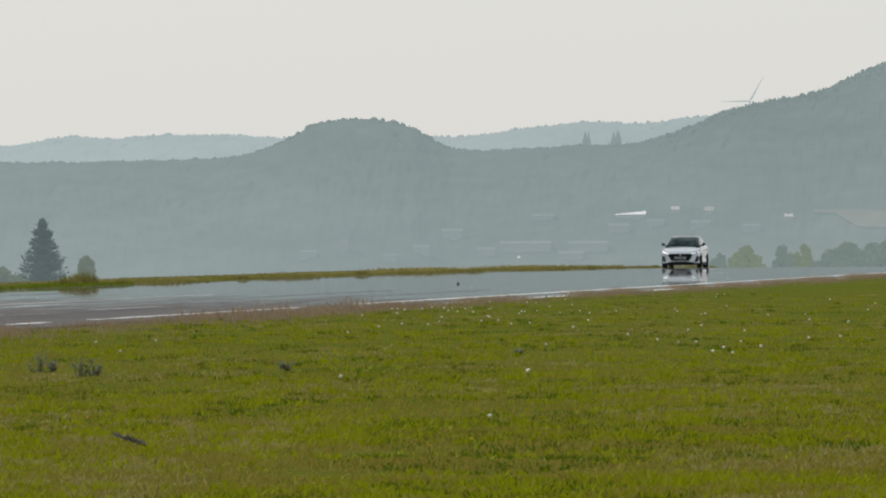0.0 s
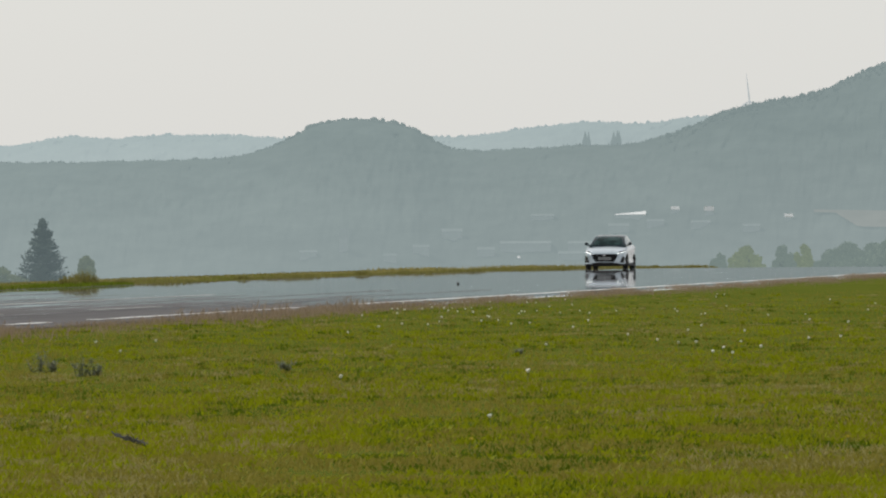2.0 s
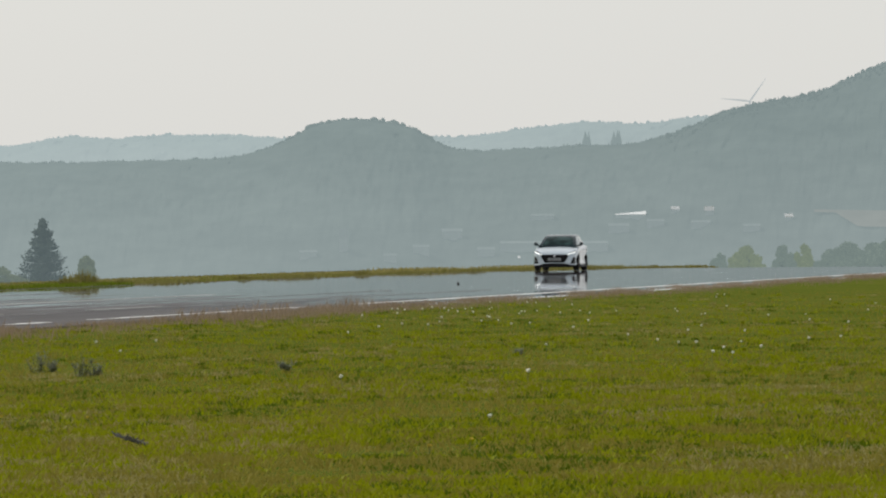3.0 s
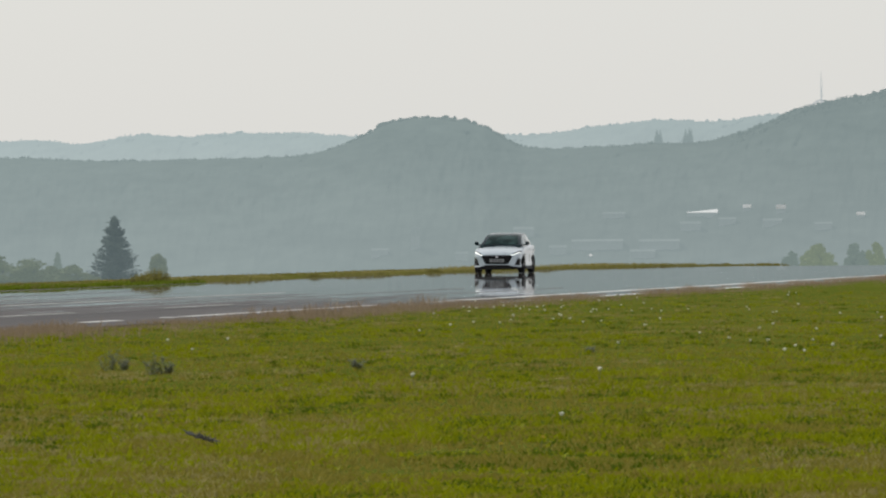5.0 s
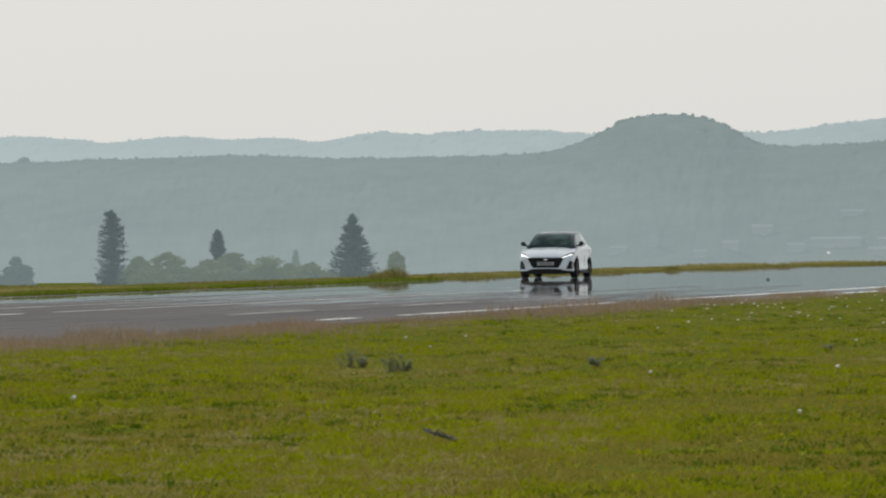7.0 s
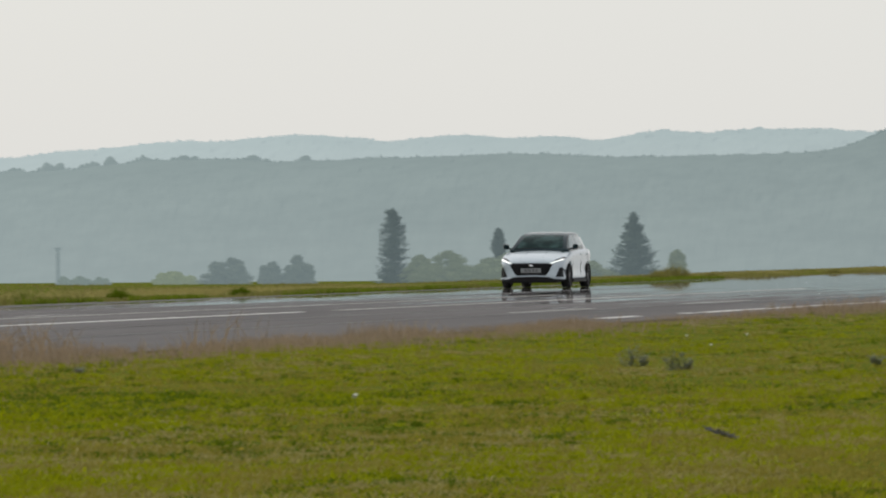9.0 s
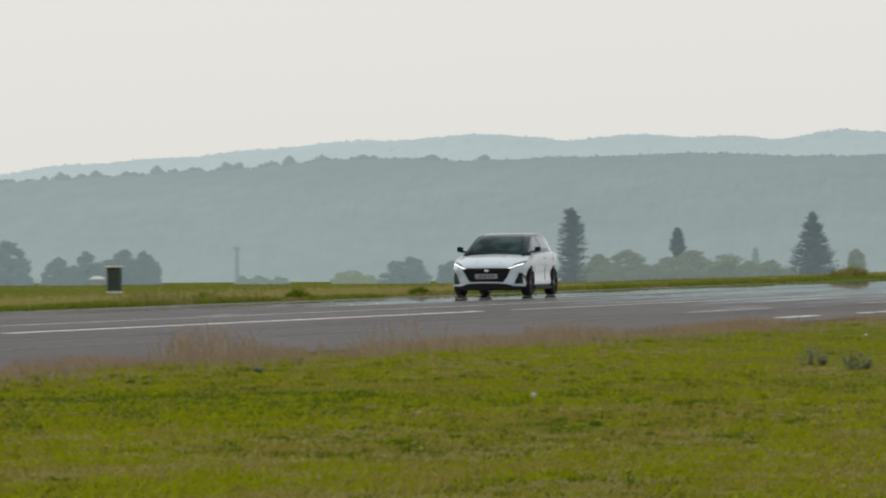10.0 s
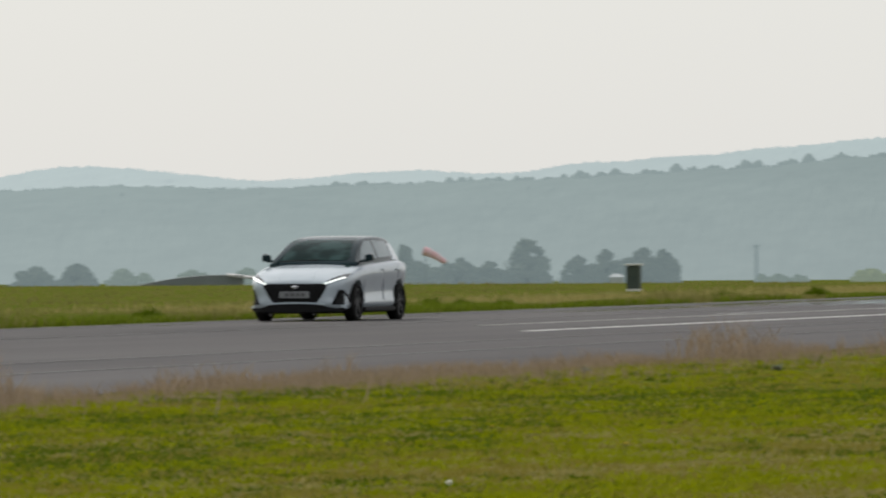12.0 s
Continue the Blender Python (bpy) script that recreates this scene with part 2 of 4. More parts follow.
painted("concrete_edge", -45.75, 0.4, 0, 190, varied("edge_concrete", (0.055, 0.054, 0.05), (0.09, 0.088, 0.08), 0.8, 0.95), "pale concrete strip at the runway edge", "road edge")


# ---------- hills ----------
def ridge(name, dist, heights, first, gap, mat, label, rough, seed, base=-45.0, deep=420.0, lift=lambda u: 0.0, u0=-2750, u1=2000):
    """A wooded range of hills: a row of rounded hills of given heights at even bearings, one merging into the next."""
    cols, rows = 1500, 34
    co = np.zeros((rows, cols, 3))
    us = np.linspace(u0, u1, cols)
    crest = np.zeros(cols)
    for i, h in enumerate(heights):
        crest += h * np.exp(-((us - first - gap * i) / (gap * 0.905)) ** 2)
    crest += np.array([lift(u) for u in us])
    for j in range(rows):
        f = j / (rows - 1)
        for i in range(cols):
            u = us[i]
            d = dist + deep * f
            top = EYE + crest[i] * STEP * (dist + deep)
            z = base + (top - base) * math.sin(f * math.pi / 2) ** 0.9
            n = noise.noise((u * 0.035 + seed, j * 0.55, seed)) + 0.6 * noise.noise((u * 0.09, j * 0.9 + seed, 3.1))
            n += 0.9 * noise.noise((u * 0.012, seed, j * 0.25)) + 0.35 * noise.noise((u * 0.21, seed, j * 0.8))
            z += rough * n * (0.16 + 1.05 * f ** 3)
            co[j, i] = polar(u, d + 14 * n * f, z)
    idx = np.arange(rows * cols).reshape(rows, cols)
    a, b, c, d = idx[:-1, :-1].ravel(), idx[:-1, 1:].ravel(), idx[1:, 1:].ravel(), idx[1:, :-1].ravel()
    tris = np.concatenate([np.stack([a, b, c], 1), np.stack([a, c, d], 1)])
    hills = quick_mesh(name, co.reshape(-1, 3), tris, mat)
    hills.data.shade_smooth()
    return tagged(hills, label, "hills", kind="structure")


def swell(u, at, wide, high):
    return high * math.exp(-(((u - at) / wide) ** 2))


# haze painted into the woods as emission, stronger on the farther range
hazy_far_wood = distant("hazy_far_wood", (0.42, 0.475, 0.48), (0.36, 0.435, 0.445), (0.03, 0.034, 0.032), -10, 55)
hazy_mid_wood = distant("hazy_mid_wood", (0.255, 0.31, 0.315), (0.212, 0.268, 0.272), (0.028, 0.032, 0.03), -10, 50)
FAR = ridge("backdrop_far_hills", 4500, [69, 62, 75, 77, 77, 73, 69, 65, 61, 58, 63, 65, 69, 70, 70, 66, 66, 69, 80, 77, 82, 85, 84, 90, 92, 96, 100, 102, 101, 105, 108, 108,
      105, 99, 104, 108, 105, 101, 108, 98, 103, 114, 106, 108, 113, 109, 112, 107, 106, 108, 107, 107, 108, 105, 115, 117, 123, 124, 117, 126, 128, 127, 128, 127, 129, 125], -2340, 60, hazy_far_wood,
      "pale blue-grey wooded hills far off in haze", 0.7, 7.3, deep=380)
MID = ridge("backdrop_wooded_hills", 4000, [27, 57, 49, 51, 52, 56, 54, 51, 52, 53, 55, 57, 59, 59, 63, 66, 70, 72, 80, 85, 78, 80, 81, 82, 85, 87, 82, 82, 81, 86, 80, 100, 134, 128, 87, 94, 95, 97, 105, 143, 142, 165, 196, 205, 219, 209, 243, 114], -2600, 100, hazy_mid_wood,
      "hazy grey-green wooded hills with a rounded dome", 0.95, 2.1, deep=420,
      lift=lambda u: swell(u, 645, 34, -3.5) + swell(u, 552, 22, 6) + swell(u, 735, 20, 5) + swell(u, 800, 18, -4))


def hill_tree():
    verts, polys = [], []
    for ob in (MID,):
        k = len(verts)
        verts += [v.co.copy() for v in ob.data.vertices]
        polys += [tuple(i + k for i in p.vertices) for p in ob.data.polygons]
    return BVHTree.FromPolygons(verts, polys)


HILLS = hill_tree()


def on_hill(u, v):
    """The place on the hills that is seen in that direction."""
    way = (polar(u, 1000, rise(u, v, 1000)) - Vector((0, 0, EYE))).normalized()
    return HILLS.ray_cast(Vector((0, 0, EYE)), way)[0]


def crest_woods(ob, name, count, rows, small, large, spiky, seed, mat, label, u_range=(-2750, 2000), broad=0.55):
    """Single tree tops along the crest and slopes of a hill, too many and too far to count."""
    rng = np.random.default_rng(seed)
    co = np.array([v.co for v in ob.data.vertices]).reshape(34, 1500, 3)
    vs, fs = [], []
    for _ in range(count):
        j = int(rows[0] + (rows[1] + 1 - rows[0]) * rng.random() ** 0.8)
        p = co[min(j, 33), int(1499 * (u_range[0] + (u_range[1] - u_range[0]) * rng.random() + 2750) / 4750)]
        h = small + (large - small) * rng.random() ** 2.5
        r = h * (0.22 if rng.random() < spiky else broad) * (0.7 + 0.6 * rng.random())
        k = len(vs)
        levels = ((-0.5, 1.0), (0.35, 0.85), (0.8, 0.45), (1.0, 0.05)) if r > 0.35 * h else ((-0.5, 1.0), (0.2, 0.9), (0.6, 0.45), (1.0, 0.03))
        turn = rng.random() * 6
        for f, w in levels:
            for i in range(6):
                a = turn + i * math.pi / 3
                q = r * w * (0.75 + 0.5 * rng.random())
                vs.append((p[0] + q * math.cos(a), p[1] + q * math.sin(a), p[2] + h * (f + 0.12 * rng.random())))
        for lv in range(3):
            for i in range(6):
                a, b = k + lv * 6 + i, k + lv * 6 + (i + 1) % 6
                fs += [(a, b, b + 6), (a, b + 6, a + 6)]
    return tagged(quick_mesh(name, np.array(vs), np.array(fs), mat), label, "woodland", kind="stuff")


crest_woods(FAR, "far_woods", 3000, (30, 33), 0.3, 1.1, 0.05, 11, hazy_far_wood, "pale hazy woodland along a far ridge")
crest_woods(MID, "ridge_woods", 4200, (30, 33), 0.25, 1.0, 0.03, 12, hazy_mid_wood, "hazy grey-green woodland on the hills")
crest_woods(MID, "lone_trees", 34, (33, 33), 1.6, 4.8, 0.0, 14, hazy_mid_wood, "scattered taller trees on a hazy ridge", (-1500, -780), 0.8)
crest_woods(MID, "crest_groves", 120, (33, 33), 0.8, 2.6, 0.0, 19, hazy_mid_wood, "rounded groves along a hazy ridge", (-1700, -500), 1.3)
crest_woods(MID, "dome_woods", 140, (30, 33), 0.5, 1.4, 0.0, 20, hazy_mid_wood, "hazy woodland on a rounded hilltop", (480, 800), 1.2)
crest_woods(FAR, "far_crest_woods", 160, (33, 33), 0.5, 1.5, 0.1, 21, hazy_far_wood, "pale hazy trees along a far ridge", (100, 1250), 1.1)
# firs between the two ranges, with their own painted haze
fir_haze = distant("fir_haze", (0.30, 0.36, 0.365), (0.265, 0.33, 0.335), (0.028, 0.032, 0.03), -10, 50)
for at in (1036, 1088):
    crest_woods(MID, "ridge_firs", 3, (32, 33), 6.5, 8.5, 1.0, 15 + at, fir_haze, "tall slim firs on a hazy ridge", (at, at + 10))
crest_woods(MID, "hillside_woods", 2400, (26, 33), 0.4, 1.4, 0.2, 13, hazy_mid_wood, "hazy mixed woodland on the high hillside", (1180, 2000))


# ---------- grass ----------
def blades(name, x, y, high, wide, lean, mat, label, seed, category="grass"):
    """Grass blades, each a bent strip of three triangles, at the given places."""
    rng = np.random.default_rng(seed)
    n = len(x)
    z = np.array([land(a, b) for a, b in zip(x, y)]) - 0.01
    turn = rng.random(n) * 2 * np.pi
    fall = lean * (0.3 + rng.random(n)) * high
    dx, dy = np.cos(turn), np.sin(turn)
    side = rng.random(n) * 2 * np.pi
    sx, sy = np.cos(side) * wide / 2, np.sin(side) * wide / 2
    base = np.stack([x, y, z], 1)
    mid = base + np.stack([dx * fall * 0.35, dy * fall * 0.35, high * 0.6], 1)
    tip = base + np.stack([dx * fall, dy * fall, high], 1)
    w = np.stack([sx, sy, np.zeros(n)], 1)
    co = np.stack([base - w, base + w, mid - w * 0.8, mid + w * 0.8, tip], 1).reshape(-1, 3)
    k = np.arange(n)[:, None] * 5
    tris = np.concatenate([k + np.array([[0, 1, 3]]), k + np.array([[0, 3, 2]]), k + np.array([[2, 3, 4]])])
    return tagged(quick_mesh(name, co, tris, mat), label, category, kind="stuff")


def meadow():
    rng = np.random.default_rng(5)
    n = 340000
    a = 0.075 + (0.345 - 0.075) * rng.random(n)
    d = 16150 * EYE / (105 + (520 - 105) * rng.random(n))
    x, y = -d * np.sin(a), d * np.cos(a)
    ok = x > ROAD_NEAR + 0.15
    x, y = x[ok], y[ok]
    clump = np.array([noise.noise((p * 0.9, q * 0.45, 0.0)) + 0.7 * noise.noise((p * 3.1, q * 1.3, 4.0)) for p, q in zip(x, y)])
    high = (0.020 + 0.034 * rng.random(len(x))) * (1 + 0.9 * np.clip(clump, -0.6, 1))
    blades("meadow_grass", x, y, high, 0.007 + 0.010 * rng.random(len(x)), 0.8, turf, "short green and straw-coloured meadow grass", 6)
    # broad low leaves of weeds in patches
    n = 75000
    a = 0.08 + (0.335 - 0.08) * rng.random(n)
    d = 16150 * EYE / (130 + (500 - 130) * rng.random(n))
    x, y = -d * np.sin(a), d * np.cos(a)
    patch = np.array([noise.noise((p * 0.9 + 9, q * 0.35, 2.0)) + 0.6 * noise.noise((p * 2.6, q * 1.1, 6.0)) for p, q in zip(x, y)])
    ok = (x > ROAD_NEAR + 1.5) & (patch > 0.12)
    x, y = x[ok], y[ok]
    blades("meadow_weeds", x, y, 0.025 + 0.035 * rng.random(len(x)), 0.014 + 0.022 * rng.random(len(x)), 1.0, weed_leaf, "fresh green broad-leaved weeds in the meadow", 8, "weeds")


def tufts(count, seed, near, far, wide, high, mat, name, label, keep):
    """Loose tufts: blades gathered round scattered centres."""
    rng = np.random.default_rng(seed)
    a = 0.08 + (0.335 - 0.08) * rng.random(count)
    d = 16150 * EYE / (near + (far - near) * rng.random(count))
    cx, cy = -d * np.sin(a), d * np.cos(a)
    field = np.array([noise.noise((p * 0.35, q * 0.12, seed * 1.7)) for p, q in zip(cx, cy)])
    ok = (cx > ROAD_NEAR + 1.2) & (field > keep)
    cx, cy = cx[ok], cy[ok]
    each = 24
    spread = (0.02 + wide * rng.random(len(cx)))[:, None]
    x = (cx[:, None] + rng.normal(size=(len(cx), each)) * spread).ravel()
    y = (cy[:, None] + rng.normal(size=(len(cx), each)) * spread).ravel()
    h = ((0.5 + 0.7 * rng.random(len(cx)))[:, None] * high * (0.5 + 0.6 * rng.random((len(cx), each)))).ravel()
    blades(name, x, y, h, 0.010 + 0.012 * rng.random(len(x)), 0.8, mat, label, seed + 1)


def lush_patch():
    """A damper corner of the meadow: dark rank grass and bright broad-leaved rosettes."""
    rng = np.random.default_rng(91)
    for name, mat, count, each, spread, high, wide, label in (
            ("rank_grass", dark_turf, 1500, 26, 0.16, 0.07, 0.016, "dark rank green grass in a damp corner"),
            ("leaf_rosettes", weed_leaf, 500, 22, 0.09, 0.075, 0.03, "bright broad-leaved rosettes in a damp corner")):
        cx, cy = -25 + 9 * rng.random(count), 46 + 34 * rng.random(count)
        field = np.array([noise.noise((p * 0.3, q * 0.1, 5.0 + each)) for p, q in zip(cx, cy)])
        ok = field > -0.05
        cx, cy = cx[ok], cy[ok]
        x = (cx[:, None] + rng.normal(size=(len(cx), each)) * spread).ravel()
        y = (cy[:, None] + rng.normal(size=(len(cx), each)) * spread * 1.6).ravel()
        ok = x > ROAD_NEAR + 1.5
        x, y = x[ok], y[ok]
        blades(name, x, y, high * (0.45 + 0.6 * rng.random(len(x))), wide * (0.6 + 0.7 * rng.random(len(x))), 0.9, mat, label, 92 + each, "weeds")


weed_leaf = blade_material("weed_leaf", [(0.055, 0.11, 0.002), (0.095, 0.150, 0.003), (0.145, 0.193, 0.003), (0.215, 0.24, 0.004)], 0.3, 0.4)
pale_straw = blade_material("pale_straw", [(0.17, 0.160, 0.025), (0.215, 0.195, 0.045), (0.28, 0.245, 0.09)], 0.5, 0.35)
dark_turf = blade_material("dark_turf", [(0.04, 0.075, 0.003), (0.062, 0.105, 0.004), (0.085, 0.125, 0.005)], 0.5, 0.3)
meadow()
tufts(8000, 41, 110, 500, 0.10, 0.072, weed_leaf, "green_tufts", "bright green grass tufts in the meadow", -0.02)
tufts(7500, 51, 110, 500, 0.11, 0.055, pale_straw, "straw_tufts", "pale straw-coloured grass tufts in the meadow", 0.05)
# darker growth, its dark tone also standing in for shadows in the grass
tufts(6000, 61, 110, 500, 0.10, 0.055, dark_turf, "dark_shade_tufts", "dark green grass tufts, also standing in for shadows in the meadow", -0.1)


lush_patch()


def dry_fringe():
    """Reddish dry grass along the runway's near edge, with tall seed stalks."""
    rng = np.random.default_rng(15)
    n = 56000
    y = 62 + 240 * rng.random(n) ** 1.5
    x = ROAD_NEAR - 0.25 + np.abs(rng.normal(0, 1.3, n))
    thick = np.array([noise.noise((p * 0.8, q * 0.22, 7.0)) for p, q in zip(x, y)])
    ok = thick > -0.08
    x, y, thick = x[ok], y[ok], thick[ok]
    blades("dry_grass", x, y, (0.05 + 0.10 * rng.random(len(x))) * (1 + thick) * np.where(y > 130, 0.7, 1.0), 0.006 + 0.006 * rng.random(len(x)), 0.6, dry_straw, "reddish dry grass fringe beside the asphalt", 16)
    n = 16000
    y = 66 + 110 * rng.random(n) ** 1.4
    x = ROAD_NEAR + 0.2 + np.abs(rng.normal(0, 1.2, n))
    thick = np.array([noise.noise((p * 0.5, q * 0.26, 3.0)) for p, q in zip(x, y)])
    ok = thick > 0.2
    x, y, thick = x[ok], y[ok], thick[ok]
    blades("seed_stalks", x, y, np.where(y > 112, 0.55, 1.0) * (0.08 + 0.22 * rng.random(len(x))) * (0.25 + np.clip(thick, 0, 0.6) * 3.6), 0.008 + 0.014 * rng.random(len(x)), 0.55, dry_straw, "tall thin dry seed stalks of grass", 17)


dry_fringe()


def far_verge():
    rng = np.random.default_rng(25)
    n = 120000
    x = ROAD_FAR - 0.1 - 46 * rng.random(n) ** 1.6
    y = 110 + 330 * rng.random(n)
    tuft = np.array([noise.noise((p * 0.25, q * 0.12, 1.0)) for p, q in zip(x, y)])
    edge = np.exp(-((x - ROAD_FAR) / 1.5) ** 2) * np.where(y < 190, 1.6, 0.8)
    high = np.where((y > 345) & (x > ROAD_FAR - 3), 1.6, np.where(y > 190, 0.75, 1.0)) * (0.03 + 0.05 * rng.random(n)) * (1 + 1.1 * np.clip(tuft, -0.5, 1)) + np.where(y > 190, 0.06, 0.11) * edge * rng.random(n) * (1 + 1.8 * tuft)
    blades("verge_grass", x, y, np.clip(high, 0.02, 0.5), 0.02 + 0.025 * rng.random(n), 0.5, verge_turf, "long green and straw-yellow grass on the verge", 26)


far_verge()


fringe_green = blade_material("fringe_green", [(0.025, 0.06, 0.004), (0.05, 0.105, 0.006), (0.08, 0.14, 0.008), (0.12, 0.16, 0.012)], 0.1, 0.35)


def verge_bands():
    """A fresh green fringe along the asphalt, and behind it a band of dry straw-coloured grass."""
    rng = np.random.default_rng(27)
    n = 26000
    x = ROAD_FAR - 0.05 - np.abs(rng.normal(0, 0.5, n))
    y = 110 + 165 * rng.random(n)
    lush = np.array([noise.noise((p * 0.5, q * 0.10, 11.0)) for p, q in zip(x, y)])
    ok = lush > -0.15
    x, y, lush = x[ok], y[ok], lush[ok]
    blades("verge_fringe", x, y, (0.07 + 0.13 * rng.random(len(x))) * (0.8 + np.clip(lush, 0, 1)) * np.where(y > 195, 0.75, 1.0), 0.02 + 0.02 * rng.random(len(x)), 0.5, fringe_green, "fresh green grass fringe along the asphalt", 28)
    n = 36000
    x = ROAD_FAR - 1.4 - np.abs(rng.normal(0, 3.2, n))
    y = 164 + 251 * rng.random(n) ** 1.15
    dry = np.array([noise.noise((p * 0.12, q * 0.045, 5.0)) + 0.4 * noise.noise((p * 0.6, q * 0.3, 8.0)) for p, q in zip(x, y)])
    ok = dry > np.where(y < 225, -0.32, np.where(y < 345, 0.08, -0.12))
    x, y = x[ok], y[ok]
    blades("dry_verge_grass", x, y, np.where((y > 345) & (x > ROAD_FAR - 4), 2.4, np.where(y > 225, 0.7, 1.7)) * (0.04 + 0.06 * rng.random(len(x))), 0.02 + 0.025 * rng.random(len(x)), 0.6, pale_straw, "dry straw-coloured grass band on the verge", 29)


verge_bands()


# ---------- the car ----------
paint = material("white_car_paint", (0.5, 0.54, 0.58), 0.34, 0.05, Coat_Weight=1.0, Coat_Roughness=0.05)
dust = noise_tex(paint, 3.0, 4)
dust_tone = ramp(paint, dust, 0, [(0.3, (0.33, 0.385, 0.435)), (0.7, (0.38, 0.44, 0.49))])
wire(paint, dust_tone, 0, bsdf(paint), "Base Color")
window_glass = material("tinted_glass", (0.014, 0.032, 0.032), 0.05, 0.0, Specular_IOR_Level=0.04, Specular_Tint=(0.6, 0.95, 1.0, 1))
# mottled colour stands in for the dim cabin behind the opaque pane
depth = noise_tex(window_glass, 2.6, 2)
depth_tone = ramp(window_glass, depth, 0, [(0.42, (0.006, 0.015, 0.015)), (0.62, (0.026, 0.050, 0.050))])
wire(window_glass, depth_tone, 0, bsdf(window_glass), "Base Color")
# opaque; its grey stands in for daylight seen through the window
side_glass = material("opaque_side_glass", (0.15, 0.20, 0.21), 0.05, 0.0)
black_gloss = material("black_gloss_trim", (0.005, 0.013, 0.017), 0.12, 0.0, Specular_IOR_Level=0.22, Specular_Tint=(0.62, 0.92, 1.0, 1))
black_matt = varied("black_plastic", (0.004, 0.004, 0.005), (0.010, 0.010, 0.011), 20, 0.6)
bsdf(black_matt).inputs["Specular IOR Level"].default_value = 0.12
rubber = varied("tyre_rubber", (0.006, 0.006, 0.006), (0.013, 0.012, 0.012), 14, 0.85)
bsdf(rubber).inputs["Specular IOR Level"].default_value = 0.15
rim_metal = varied("dark_alloy", (0.02, 0.02, 0.022), (0.045, 0.045, 0.048), 12, 0.4, metal=0.5)
lamp_glass = material("smoked_lamp_glass", (0.05, 0.055, 0.06), 0.06, 0.0, Coat_Weight=1.0)
chrome = material("chrome", (0.5, 0.5, 0.52), 0.15, 1.0)
plate_white = varied("plate_white", (0.14, 0.15, 0.155), (0.19, 0.20, 0.205), 8, 0.5)
plate_dark = material("plate_dark", (0.07, 0.07, 0.075), 0.5)
drl = material("daytime_running_light", (0.9, 0.9, 0.9), 0.3, Emission_Color=(0.93, 1.0, 0.95, 1), Emission_Strength=1.2)


def loft(name, sections, mat, parent, levels=2):
    """A closed shell through half sections (x, z) at stations y, mirrored about the middle."""
    bm = bmesh.new()
    rings = []
    for y, half in sections:
        ring = [bm.verts.new((x, y, z)) for x, z in half]
        ring += [bm.verts.new((-x, y, z)) for x, z in half[-2:0:-1]]
        rings.append(ring)
    n = len(rings[0])
    for a, b in zip(rings, rings[1:]):
        for i in range(n):
            bm.faces.new((a[i], a[(i + 1) % n], b[(i + 1) % n], b[i]))
    bm.faces.new(rings[0][::-1])
    bm.faces.new(rings[-1])
    bmesh.ops.recalc_face_normals(bm, faces=bm.faces)
    ob = part(name, bm, mat, parent, smooth=True)
    sub = ob.modifiers.new("round", "SUBSURF")
    sub.levels = sub.render_levels = levels
    return ob


def lower_section(w, zb, zs, zt):
    h = zs - zb
    return [(0, zb), (0.55 * w, zb), (0.90 * w, zb + 0.01), (0.97 * w, zb + 0.12 * h), (0.98 * w, zb + 0.20 * h), (0.935 * w, zb + 0.36 * h),
            (0.965 * w, zb + 0.58 * h), (1.0 * w, zb + 0.80 * h), (0.975 * w, zb + 0.95 * h), (0.90 * w, zs + 0.01), (0.5 * w, zt - 0.01), (0, zt)]


def upper_section(wb, wr, zr):
    z0 = min(0.88, zr - 0.06)
    return [(0, z0 - 0.03), (wb * 0.7, z0 - 0.03), (wb, z0), (wb * 0.66 + wr * 0.34, z0 + (zr - z0) * 0.42), (wr + 0.028, zr - min(0.11, (zr - z0) * 0.3)),
            (wr + 0.01, zr - min(0.03, (zr - z0) * 0.2)), (wr * 0.93, zr - 0.004), (0, zr)]


def settled(ob, cutters=()):
    """Fixes an object's modifiers, with holes cut by the cutters, into its mesh."""
    for c in cutters:
        b = ob.modifiers.new("cut", "BOOLEAN")
        b.object, b.operation, b.solver = c, "DIFFERENCE", "EXACT"
    bpy.context.view_layer.update()
    made = bpy.data.meshes.new_from_object(ob.evaluated_get(bpy.context.evaluated_depsgraph_get()))
    ob.modifiers.clear()
    old, ob.data = ob.data, made
    bpy.data.meshes.remove(old)
    for c in cutters:
        bpy.data.objects.remove(c)
    return ob


def skin_tree(*obs):
    verts, polys = [], []
    for ob in obs:
        k = len(verts)
        verts += [v.co.copy() for v in ob.data.vertices]
        polys += [tuple(i + k for i in p.vertices) for p in ob.data.polygons]
    return BVHTree.FromPolygons(verts, polys)


